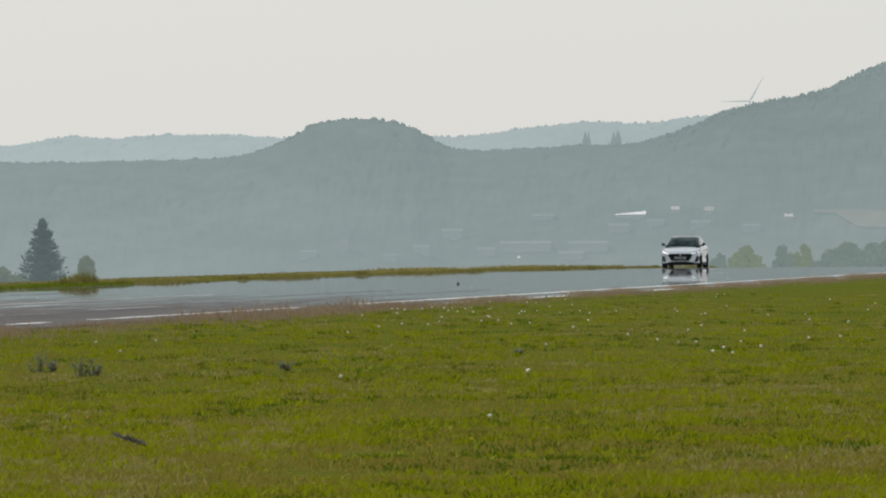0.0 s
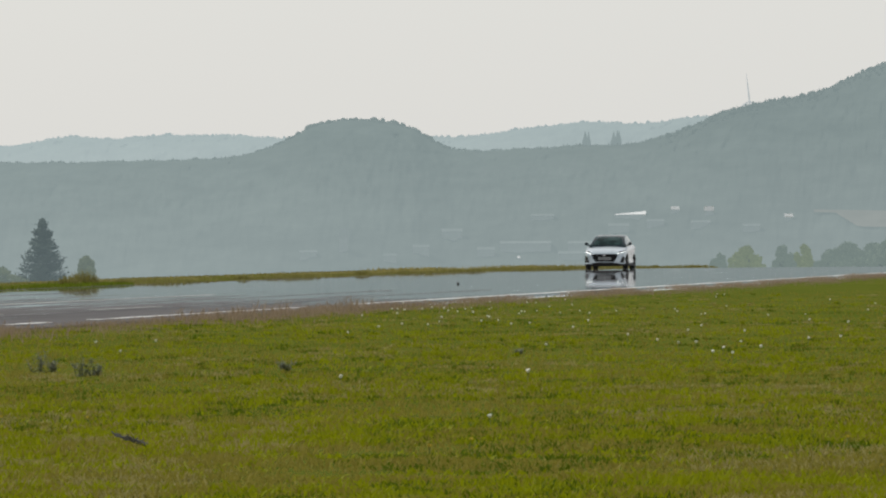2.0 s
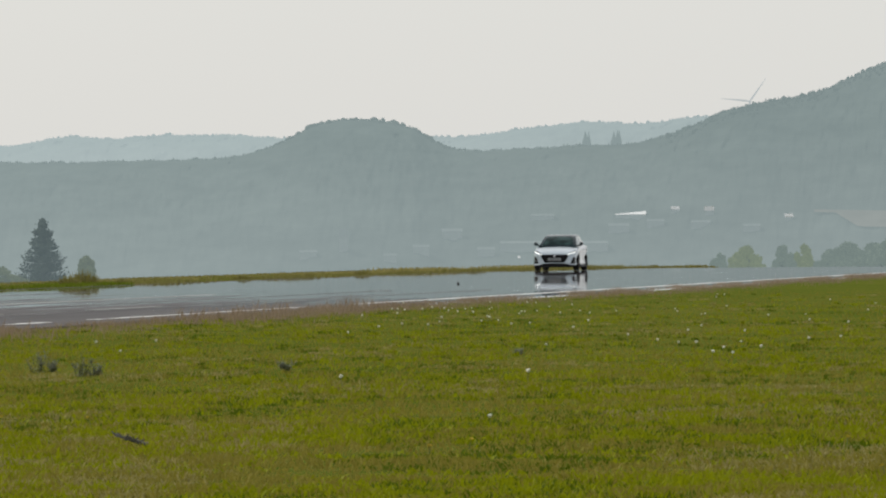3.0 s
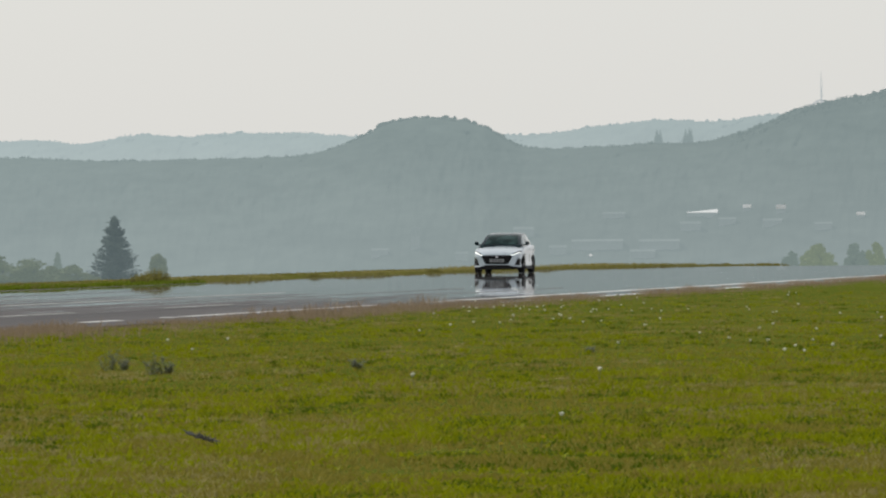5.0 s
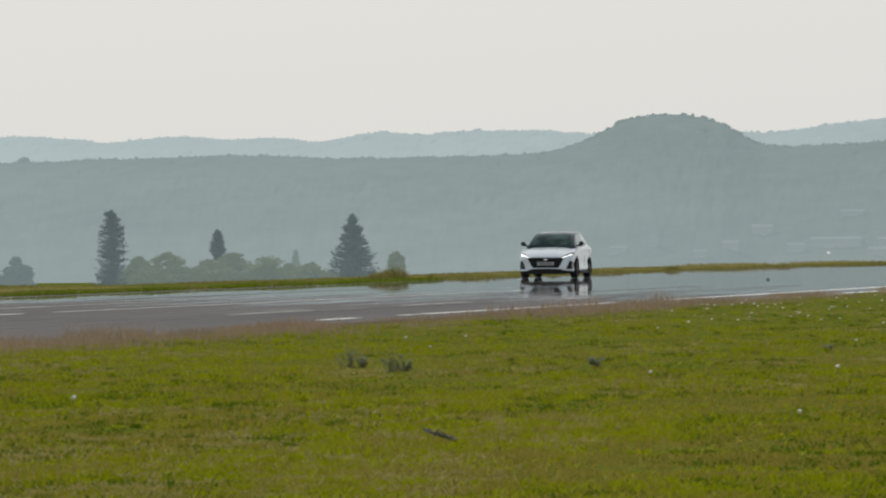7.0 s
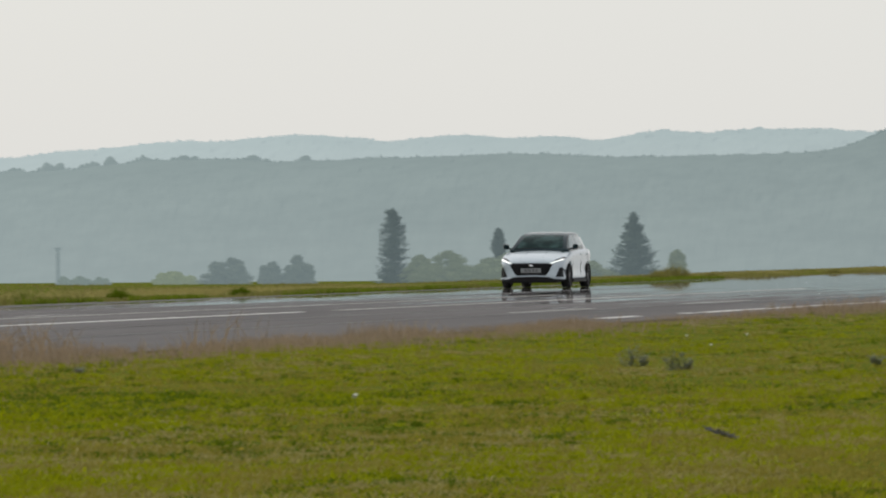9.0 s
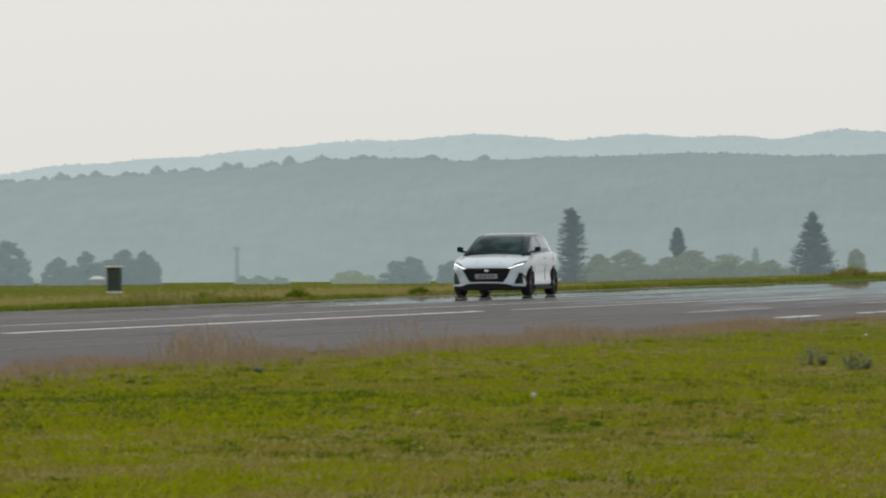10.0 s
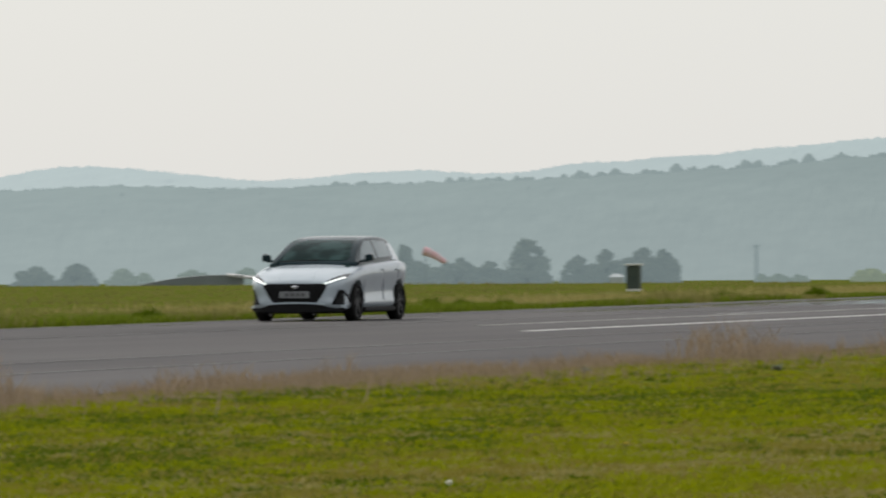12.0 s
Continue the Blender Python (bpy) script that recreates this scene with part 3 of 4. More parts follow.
def panel(name, outline, tree, towards, mat, parent, label="", out=0.008, thick=0.02, cuts=5):
    """A thin curved panel lying on the skin: the outline is (x, z) seen from the front or rear, or (y, z) from a side."""
    bm = bmesh.new()
    d = Vector(towards)
    side = abs(d.x) > 0.5
    for a, b in outline:
        bm.verts.new((0, a, b) if side else (a, 0, b))
    bm.faces.new(bm.verts[:])
    bmesh.ops.triangulate(bm, faces=bm.faces[:])
    bmesh.ops.subdivide_edges(bm, edges=bm.edges[:], cuts=cuts, use_grid_fill=True)
    for v in bm.verts:
        start = v.co - d * 6
        hit, normal, _, _ = tree.ray_cast(start, d)
        if hit is None:
            hit, normal, _, _ = tree.find_nearest(v.co - d * 1.2)
        v.co = hit - d * out
    bmesh.ops.recalc_face_normals(bm, faces=bm.faces[:])
    f = bm.faces[:]
    if f[0].normal.dot(d) > 0:
        bmesh.ops.reverse_faces(bm, faces=f)
    grown = bmesh.ops.extrude_face_region(bm, geom=bm.faces[:])
    bmesh.ops.translate(bm, verts=[v for v in grown["geom"] if isinstance(v, bmesh.types.BMVert)], vec=-d * thick)
    bmesh.ops.translate(bm, verts=bm.verts[:], vec=d * thick * 0.9)
    bmesh.ops.recalc_face_normals(bm, faces=bm.faces[:])
    return part(name, bm, mat, parent, label, smooth=False)


def bow(x0, x1, low, high, out, deep=0.16, n=24):
    """A bar that follows the rounded nose from side to side."""
    bm = bmesh.new()
    rows = []
    for k in range(n + 1):
        f = -1 + 2 * k / n
        x = x1 * f
        y = -2.05 - out + 0.30 * abs(f) ** 3.2
        rows.append([bm.verts.new(v) for v in ((x, y, low(abs(f))), (x, y, high(abs(f))), (x * 0.93, y + deep, high(abs(f))), (x * 0.93, y + deep, low(abs(f))))])
    for a, b in zip(rows, rows[1:]):
        for i in range(4):
            bm.faces.new((a[i], a[(i + 1) % 4], b[(i + 1) % 4], b[i]))
    bm.faces.new(rows[0])
    bm.faces.new(rows[-1][::-1])
    bmesh.ops.recalc_face_normals(bm, faces=bm.faces)
    return bm


def ring_of(points, steps_round, axis_x=True):
    """Turns a profile of (x, r) round the x axis."""
    bm = bmesh.new()
    rows = []
    for k in range(steps_round):
        a = 2 * math.pi * k / steps_round
        rows.append([bm.verts.new((x, r * math.cos(a), r * math.sin(a))) for x, r in points])
    m = len(points)
    for k in range(steps_round):
        a, b = rows[k], rows[(k + 1) % steps_round]
        for i in range(m):
            bm.faces.new((a[i], a[(i + 1) % m], b[(i + 1) % m], b[i]))
    bmesh.ops.recalc_face_normals(bm, faces=bm.faces)
    return bm


def build_wheel(parent, x, y, outer):
    wheel = new("wheel")
    wheel.parent = parent
    wheel.matrix_basis = pose(x, y, 0.315)
    tyre = [(-0.09, 0.235), (-0.107, 0.26), (-0.105, 0.29), (-0.085, 0.313), (0.085, 0.313), (0.105, 0.29), (0.107, 0.26), (0.09, 0.235)]
    part("tyre", ring_of(tyre, 40), rubber, wheel, smooth=True)
    bm = ring_of([(-0.09, 0.225), (-0.09, 0.238), (0.09, 0.238), (0.09, 0.225)], 40)
    s = 1 if outer > 0 else -1
    for k in range(5):
        for off in (-10, 10):
            a = radians(72 * k + off)
            b = radians(72 * k + off * 0.45)
            rod(bm, (s * 0.065, 0.05 * math.cos(b), 0.05 * math.sin(b)), (s * 0.075, 0.228 * math.cos(a), 0.228 * math.sin(a)), 0.02, 0.014, 6)
    rod(bm, (s * 0.04, 0, 0), (s * 0.08, 0, 0), 0.06, 0.05, 16)
    part("rim", bm, rim_metal, wheel, "dark alloy rim with five double spokes")
    bm = bmesh.new()
    rod(bm, (s * 0.0, 0, 0), (s * 0.02, 0, 0), 0.15, 0.15, 24)
    part("brake_disc", bm, rim_metal, wheel)
    return wheel


WHEELS = []


def build_car():
    car = thing("car", (0, 0, 0), "white five-door hatchback car driving with its daytime lights on", "car")
    body_rows = [(-2.035, 0.50, 0.30, 0.60, 0.63), (-2.0, 0.66, 0.24, 0.65, 0.69), (-1.90, 0.79, 0.19, 0.71, 0.76), (-1.70, 0.862, 0.17, 0.79, 0.835),
                 (-1.21, 0.888, 0.17, 0.88, 0.925), (-0.85, 0.888, 0.17, 0.94, 0.99), (0, 0.886, 0.17, 0.97, 1.02), (0.9, 0.888, 0.17, 1.0, 1.05),
                 (1.37, 0.888, 0.18, 1.01, 1.05), (1.75, 0.865, 0.24, 1.0, 1.03), (1.96, 0.815, 0.32, 0.96, 0.99), (2.045, 0.68, 0.42, 0.88, 0.92)]
    body = loft("body", [(y, lower_section(w, zb, zs, zt)) for y, w, zb, zs, zt in body_rows], paint, car)
    cutters = []
    for y in (-1.21, 1.37):
        for sx in (-1, 1):
            bm = bmesh.new()
            rod(bm, (sx * 0.60, y, 0.325), (sx * 1.2, y, 0.325), 0.365, 0.365, 40)
            cutters.append(part("cutter", bm, black_matt))
    settled(body, cutters)
    tagged(body, "glossy white painted bodywork")
    cab_rows = [(-1.02, 0.80, 0.76, 0.95), (-0.93, 0.80, 0.735, 1.02), (-0.72, 0.80, 0.68, 1.145), (-0.42, 0.80, 0.65, 1.285), (-0.12, 0.80, 0.62, 1.385), (0.25, 0.80, 0.605, 1.43),
                (0.8, 0.795, 0.60, 1.44), (1.3, 0.785, 0.575, 1.425), (1.62, 0.765, 0.555, 1.39), (1.80, 0.75, 0.565, 1.32), (1.92, 0.74, 0.60, 1.17), (1.99, 0.73, 0.64, 1.02)]
    cab = settled(loft("roof", [(y, upper_section(wb, wr, zr)) for y, wb, wr, zr in cab_rows], black_gloss, car))
    tagged(cab, "glossy black roof and window pillars")
    tree = skin_tree(body, cab)
    front, rear, left, right = (0, 1, 0), (0, -1, 0), (-1, 0, 0), (1, 0, 0)
    # windows
    panel("windscreen", [(-0.745, 1.025), (0.745, 1.025), (0.735, 1.08), (0.675, 1.27), (0.61, 1.385), (0.45, 1.42), (-0.45, 1.42), (-0.61, 1.385), (-0.675, 1.27), (-0.735, 1.08)],
          tree, front, window_glass, car, "dark reflecting windscreen", cuts=8)
    panel("rear_window", [(-0.52, 1.08), (0.52, 1.08), (0.48, 1.31), (-0.48, 1.31)], tree, rear, window_glass, car)
    for d, s in ((left, 1), (right, -1)):
        panel("front_side_window", [(-0.66, 1.03), (0.30, 1.055), (0.32, 1.355), (-0.05, 1.345), (-0.32, 1.24)], tree, d, side_glass, car, "grey front side window")
        panel("rear_side_window", [(0.40, 1.06), (1.20, 1.085), (1.40, 1.12), (1.24, 1.33), (0.42, 1.36)], tree, d, side_glass, car, "grey rear side window")
        panel("window_trim", [(-0.60, 0.995), (1.36, 1.06), (1.38, 1.08), (-0.58, 1.02)], tree, d, black_gloss, car, "black window line trim", out=0.011)
        panel("rear_pillar", [(1.30, 1.03), (1.95, 1.0), (1.92, 1.12), (1.80, 1.28), (1.55, 1.33), (1.36, 1.27), (1.44, 1.11)], tree, d, paint, car, "white painted rear pillar", out=0.006)
        panel("window_pillar", [(0.31, 1.05), (0.41, 1.055), (0.415, 1.36), (0.325, 1.36)], tree, d, black_gloss, car, "black pillar between the side windows", out=0.009)
        for y in (-0.80, 0.36, 1.22):
            top, low = (1.0, 0.33) if y < 1 else (1.02, 0.72)
            panel("door_gap", [(y, low), (y + 0.012, low), (y + 0.012, top), (y, top)], tree, d, black_matt, car, out=0.003, thick=0.006, cuts=3)
        for y in (0.15, 1.03):
            bm = box(bmesh.new(), s * 0.865, s * 0.915, y, y + 0.2, 0.845, 0.872, 0.01)
            part("door_handle", bm, paint, car)
        part("side_skirt", box(bmesh.new(), min(s * 0.70, s * 0.885), max(s * 0.70, s * 0.885), -0.84, 1.0, 0.15, 0.235, 0.02), black_matt, car, "black plastic side skirt")
        # door mirror
        mirror = part("mirror", box(bmesh.new(), min(s * 0.84, s * 0.98), max(s * 0.84, s * 0.98), -0.72, -0.58, 1.005, 1.12, 0.028), black_gloss, car, "black door mirror housing", smooth=False)
        # thin chrome strip added for the sun's glint on the mirror top
        part("mirror_glint", box(bmesh.new(), min(s * 0.88, s * 0.97), max(s * 0.88, s * 0.97), -0.70, -0.60, 1.125, 1.137, 0.005), chrome, mirror)
        part("mirror_foot", box(bmesh.new(), min(s * 0.76, s * 0.90), max(s * 0.76, s * 0.90), -0.70, -0.62, 0.99, 1.03, 0.01), black_gloss, mirror)
        # headlamp with its light strip
        lamp = panel("headlight", [(s * 0.50, 0.625), (s * 0.60, 0.645), (s * 0.81, 0.71), (s * 0.845, 0.80), (s * 0.76, 0.80), (s * 0.60, 0.715)], tree, front, lamp_glass, car, "smoked headlamp with a lit strip", out=0.01)
        panel("running_light", [(s * 0.49, 0.628), (s * 0.53, 0.625), (s * 0.66, 0.672), (s * 0.81, 0.728), (s * 0.81, 0.75), (s * 0.64, 0.688)], tree, front, drl, lamp, "glowing white daytime running light", out=0.02, thick=0.01)
        panel("corner_intake", [(s * 0.63, 0.28), (s * 0.835, 0.28), (s * 0.845, 0.36), (s * 0.79, 0.53), (s * 0.735, 0.53)], tree, front, black_matt, car, "black triangular air intake in the bumper", out=0.01)
        panel("tail_light", [(s * 0.45, 0.86), (s * 0.76, 0.86), (s * 0.74, 0.98), (s * 0.45, 0.93)], tree, rear, material("tail_lamp_red", (0.25, 0.01, 0.01), 0.15), car, "red tail lamp")
    # front
    grille = panel("grille", [(-0.53, 0.635), (0.53, 0.635), (0.56, 0.60), (0.45, 0.40), (0.38, 0.315), (-0.38, 0.315), (-0.45, 0.40), (-0.56, 0.60)],
                   tree, front, black_matt, car, "black mesh grille with chequered bars", out=0.006, cuts=7)
    for k in range(5):
        z = 0.37 + 0.045 * k
        w = 0.36 + 0.03 * k
        panel("grille_bar", [(-w, z), (w, z), (w, z + 0.012), (-w, z + 0.012)], tree, front, black_matt, grille, out=0.016, thick=0.01)
    bm = bmesh.new()
    bmesh.ops.create_uvsphere(bm, u_segments=16, v_segments=8, radius=0.05, matrix=Matrix.Translation((0, -2.05, 0.578)) @ Matrix.Diagonal((1.25, 0.2, 0.6, 1)))
    part("badge", bm, chrome, grille, "plain oval chrome badge", smooth=True)
    plate = part("number_plate", box(bmesh.new(), -0.26, 0.26, -2.085, -2.055, 0.395, 0.505, 0.006), plate_white, car, "white plate with dark bars")
    for x0, x1 in ((-0.17, -0.09), (-0.07, 0.01), (0.04, 0.10), (0.12, 0.19)):
        part("plate_bar", box(bmesh.new(), x0, x1, -2.089, -2.084, 0.42, 0.48), plate_dark, plate)
    part("plate_holder", box(bmesh.new(), -0.27, 0.27, -2.06, -1.99, 0.385, 0.515, 0.01), black_matt, car)
    part("bumper_lip", bow(0.0, 0.84, lambda f: 0.298 - 0.085 * f ** 2.5, lambda f: 0.325 - 0.07 * f ** 2.5, 0.03), paint, car, "white bumper lip")
    part("splitter", bow(0.0, 0.83, lambda f: 0.15 + 0.02 * f, lambda f: 0.30 - 0.085 * f ** 2.5, 0.012), black_matt, car, "black front splitter")
    part("underbody", box(bmesh.new(), -0.62, 0.62, -1.85, 1.85, 0.13, 0.24, 0.03), black_matt, car)
    for y in (-1.21, 1.37):
        part("axle", rod(bmesh.new(), (-0.72, y, 0.3), (0.72, y, 0.3), 0.05, 0.05, 10), black_matt, car)
    for x in (-0.3, 0.3):
        panel("bonnet_crease", [(x - 0.004, 0.70), (x + 0.004, 0.70), (x * 0.8 + 0.004, 0.97), (x * 0.8 - 0.004, 0.97)], tree, front, black_gloss, car, out=0.002, thick=0.004)
    spoiler = bmesh.new()
    box(spoiler, -0.48, 0.48, 1.48, 1.80, 1.350, 1.378, 0.012)
    part("roof_spoiler", spoiler, black_gloss, car, "black roof spoiler")
    part("wiper", rod(bmesh.new(), (-0.55, -0.985, 1.01), (0.1, -0.96, 1.035), 0.009, 0.007, 6), black_matt, car)
    for y in (-1.21, 1.37):
        for s in (-1, 1):
            WHEELS.append(build_wheel(car, s * 0.775, y, s))
    return car


LANE = -44.2
car = build_car()


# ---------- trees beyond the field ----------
# haze is painted into foliage and bark as emission
hazy_needles = distant("hazy_needles", (0.092, 0.118, 0.125), (0.066, 0.088, 0.094), (0.055, 0.07, 0.06), -4, 16)
hazy_tree_leaves = distant("hazy_tree_leaves", (0.145, 0.183, 0.192), (0.108, 0.14, 0.15), (0.085, 0.10, 0.075), -4, 12)
hazy_shrub_leaves = distant("hazy_shrub_leaves", (0.135, 0.168, 0.158), (0.115, 0.145, 0.138), (0.10, 0.115, 0.065), -4, 12)
hazy_bush_leaves = distant("hazy_bush_leaves", (0.18, 0.226, 0.22), (0.158, 0.203, 0.198), (0.07, 0.085, 0.06), -4, 14)
hazy_lime_leaves = distant("hazy_lime_leaves", (0.18, 0.22, 0.185), (0.165, 0.202, 0.165), (0.095, 0.11, 0.05), -4, 14)
hazy_bark = distant("hazy_bark", (0.12, 0.155, 0.165), (0.085, 0.11, 0.12), (0.05, 0.05, 0.045), -4, 16)


def scraps(centres, outward, size, rng):
    """Small leaf or needle scraps, two triangles each, at the given centres, facing roughly outward."""
    n = len(centres)
    face = outward / (np.linalg.norm(outward, axis=1)[:, None] + 1e-6) + 0.45 * rng.normal(size=(n, 3))
    u = np.cross(face, rng.normal(size=(n, 3)))
    u /= np.linalg.norm(u, axis=1)[:, None]
    w = np.cross(face, u)
    w /= np.linalg.norm(w, axis=1)[:, None]
    s = (size * (0.6 + 0.8 * rng.random(n)))[:, None]
    co = np.stack([centres - u * s, centres - w * s * 0.55, centres + u * s, centres + w * s * 0.55], 1).reshape(-1, 3)
    k = np.arange(n)[:, None] * 4
    return co, np.concatenate([k + np.array([[0, 1, 2]]), k + np.array([[0, 2, 3]])])


def stand(u, d):
    p = polar(u, d)
    return Vector((p.x, p.y, land(p.x, p.y)))


def spruce(u, top, wide, seed, d=2000.0, ragged=0.0, bare=0.0, taper=0.8, needles=None, label="tall dark spruce tree standing beyond the field"):
    """A spruce: tiers of boughs that droop and turn up at their tips. wide, top: in steps."""
    rng = np.random.default_rng(seed)
    foot = stand(u, d)
    high = rise(u, top, d) - foot.z
    half = 0.62 * wide * STEP * d
    tree = thing("spruce_tree", foot, label, "tree", "trees beyond the field")
    part("trunk", rod(bmesh.new(), (0, 0, -0.2), (0, 0, high * 0.97), 0.018 * high, 0.02, 8), hazy_bark, tree)
    pts = []
    tiers = max(8, int(17 * (1 - bare)))
    for i in range(tiers):
        f0 = bare + (1 - bare) * (i + 0.35 * rng.random()) / tiers
        reach = half * max(0.05, (1 - f0) / (1 - bare)) ** taper + 0.12
        swing = 0.94 + 0.12 * rng.random()
        if bare:
            swing *= min(1.0, 0.4 + 2.4 * (f0 - bare) / (1 - bare))
        for b in range(int(26 - 9 * ragged)):
            if rng.random() < ragged * 0.2:
                continue
            a = rng.random() * 2 * math.pi
            long = reach * swing * (0.72 + 0.36 * rng.random()) * (1 if rng.random() > ragged * 0.45 else 0.5)
            f = f0 + (1 - bare) * 0.5 / tiers * rng.normal() * 0.5
            for k in range(38):
                g = ((k + rng.random()) / 38) ** 0.75
                r = long * g
                z = f * high - r * 0.34 + long * 0.36 * g ** 3
                thick = 0.10 + 0.010 * high * (1 - 0.7 * g)
                across = rng.normal() * (0.10 + 0.14 * long * (1 - 0.75 * g))
                pts.append((r * math.cos(a) - across * math.sin(a), r * math.sin(a) + across * math.cos(a), z + rng.normal() * thick))
    for k in range(160):                     # the leader
        f = 1 - 0.09 * rng.random()
        pts.append((rng.normal() * 0.9 * (1.02 - f) * half, rng.normal() * 0.9 * (1.02 - f) * half, f * high))
    pts = np.array(pts)
    pts[:, 2] = np.minimum(pts[:, 2], high)
    co, tris = scraps(pts, pts * np.array([1, 1, 0]) + np.array([0, 0, 0.7]) * np.linalg.norm(pts[:, :2], axis=1)[:, None], 0.26, rng)
    crown = quick_mesh("crown", co, tris, needles or hazy_needles)
    crown.parent = tree
    return tree


def broadleaf(name, u, top, wide, seed, mat, label, d=2000.0, low=0.0, leaf=0.30, full=2.2, heads=3):
    """A broad-leaved tree or bush of several merging heads. full: how blunt its top is."""
    rng = np.random.default_rng(abs(seed) + 5000)
    foot = stand(u, d)
    high = max(1.5, rise(u, top, d) - foot.z)
    half = 0.63 * wide * STEP * d
    tree = thing(name, foot, label, "tree" if "tree" in name else "shrub", "trees beyond the field")
    bm = rod(bmesh.new(), (0, 0, -0.2), (0.05 * half, 0, high * 0.6), 0.03 * high, 0.012 * high, 8)
    tops = [(0.30 * half * rng.normal() * 0.5, 0.0, 1.0, 0.72)]
    for k in range(heads - 1):
        side = 1 if k % 2 else -1
        tops.append((side * half * (0.35 + 0.3 * rng.random()), half * 0.4 * rng.normal(), 0.55 + 0.32 * rng.random(), 0.36 + 0.2 * rng.random()))
    pts, faces_out = [], []
    for cx, cy, tall, share in tops:
        lobes = int(66 * share) * (2 if full > 5 else 1)
        for i in range(lobes):
            a = rng.random() * 2 * math.pi
            t = (i + rng.random()) / lobes
            f = (low + (1 - low) * t * 0.93) * tall
            bulge = min(1.0, 0.82 + 0.6 * t) * max(0.02, 1 - t ** full) ** 0.6
            r = half * share * bulge * (0.15 + 0.85 * rng.random() ** 0.6)
            c = np.array([cx + r * math.cos(a), cy + r * math.sin(a), f * high])
            rod(bm, (0, 0, high * 0.1), c, 0.006 * high, 0.003 * high, 5)
            size = np.array([half * 0.24, half * 0.24, max(min(high * 0.10, half * 0.3), 0.4)]) * (0.5 + 0.8 * rng.random()) * (1 - 0.35 * t)
            v = rng.normal(size=(160, 3))
            v /= np.linalg.norm(v, axis=1)[:, None]
            pts.append(c + v * size * (0.15 + 1.15 * rng.random((160, 1)) ** 0.8))
            faces_out.append(v + rng.normal(size=(160, 3)) * 0.8)
    part("trunk", bm, hazy_bark, tree)
    pts = np.concatenate(pts)
    pts[:, 2] = np.maximum(pts[:, 2], 0.1)
    co, tris = scraps(pts, np.concatenate(faces_out), leaf, rng)
    co[:, 2] *= high / co[:, 2].max()
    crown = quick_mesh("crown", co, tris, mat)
    crown.parent = tree
    return tree


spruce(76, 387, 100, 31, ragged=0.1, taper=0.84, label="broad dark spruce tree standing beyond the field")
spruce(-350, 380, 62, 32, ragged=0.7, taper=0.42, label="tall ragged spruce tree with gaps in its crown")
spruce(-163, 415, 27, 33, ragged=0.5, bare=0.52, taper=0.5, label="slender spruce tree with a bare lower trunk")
spruce(-25, 451, 22, 34, ragged=0.5, needles=hazy_bush_leaves, label="small spruce tree among shrubs, paled by painted haze")
broadleaf("shrub", 149, 451, 30, 193, hazy_shrub_leaves, "upright blunt olive-green shrub beyond the field", full=9.0, heads=1)
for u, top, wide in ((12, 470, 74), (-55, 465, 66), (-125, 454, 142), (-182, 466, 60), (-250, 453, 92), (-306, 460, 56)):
    broadleaf("shrub", u, top, wide, 900 + u, hazy_shrub_leaves, "large rounded olive-green shrub beyond the field")
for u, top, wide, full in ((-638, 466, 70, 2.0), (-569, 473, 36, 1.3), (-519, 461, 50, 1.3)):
    broadleaf("field_tree", u, top, wide, 900 + u, hazy_tree_leaves, "dark rounded tree beyond the field in haze", full=full)
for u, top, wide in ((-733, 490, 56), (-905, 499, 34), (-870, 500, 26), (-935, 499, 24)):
    broadleaf("shrub", u, top, wide, 1200 + u, hazy_lime_leaves if u == -733 else hazy_bush_leaves, "low pale green shrub beyond the field")
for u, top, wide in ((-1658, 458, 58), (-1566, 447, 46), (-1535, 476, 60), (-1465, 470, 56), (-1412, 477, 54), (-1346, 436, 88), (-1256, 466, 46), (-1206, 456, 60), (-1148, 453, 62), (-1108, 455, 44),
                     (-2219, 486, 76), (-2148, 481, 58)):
    broadleaf("field_tree", u, top, wide, 4000 + u, hazy_tree_leaves, "dark hazy tree in a row beyond the field", full=3.0)
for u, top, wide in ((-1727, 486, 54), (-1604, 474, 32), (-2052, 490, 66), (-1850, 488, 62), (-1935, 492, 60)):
    broadleaf("shrub", u, top, wide, 4000 + u, hazy_bush_leaves, "pale rounded shrub beyond the field in haze")
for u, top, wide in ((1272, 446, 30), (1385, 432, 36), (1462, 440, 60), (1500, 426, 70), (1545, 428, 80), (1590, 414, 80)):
    broadleaf("shrub", u, top, wide, u, hazy_bush_leaves, "grey-green bush behind the end of the runway", d=1500.0, full=4.0)
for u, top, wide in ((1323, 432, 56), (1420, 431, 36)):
    broadleaf("shrub", u, top, wide, u, hazy_lime_leaves, "yellow-green bush behind the end of the runway", d=1500.0)


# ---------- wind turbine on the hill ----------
# the turbine's haze, painted on as an even emission
hazy_turbine_white = distant("hazy_turbine_white", (0.40, 0.44, 0.45), (0.40, 0.44, 0.45), (0.16, 0.16, 0.16), 0, 300)


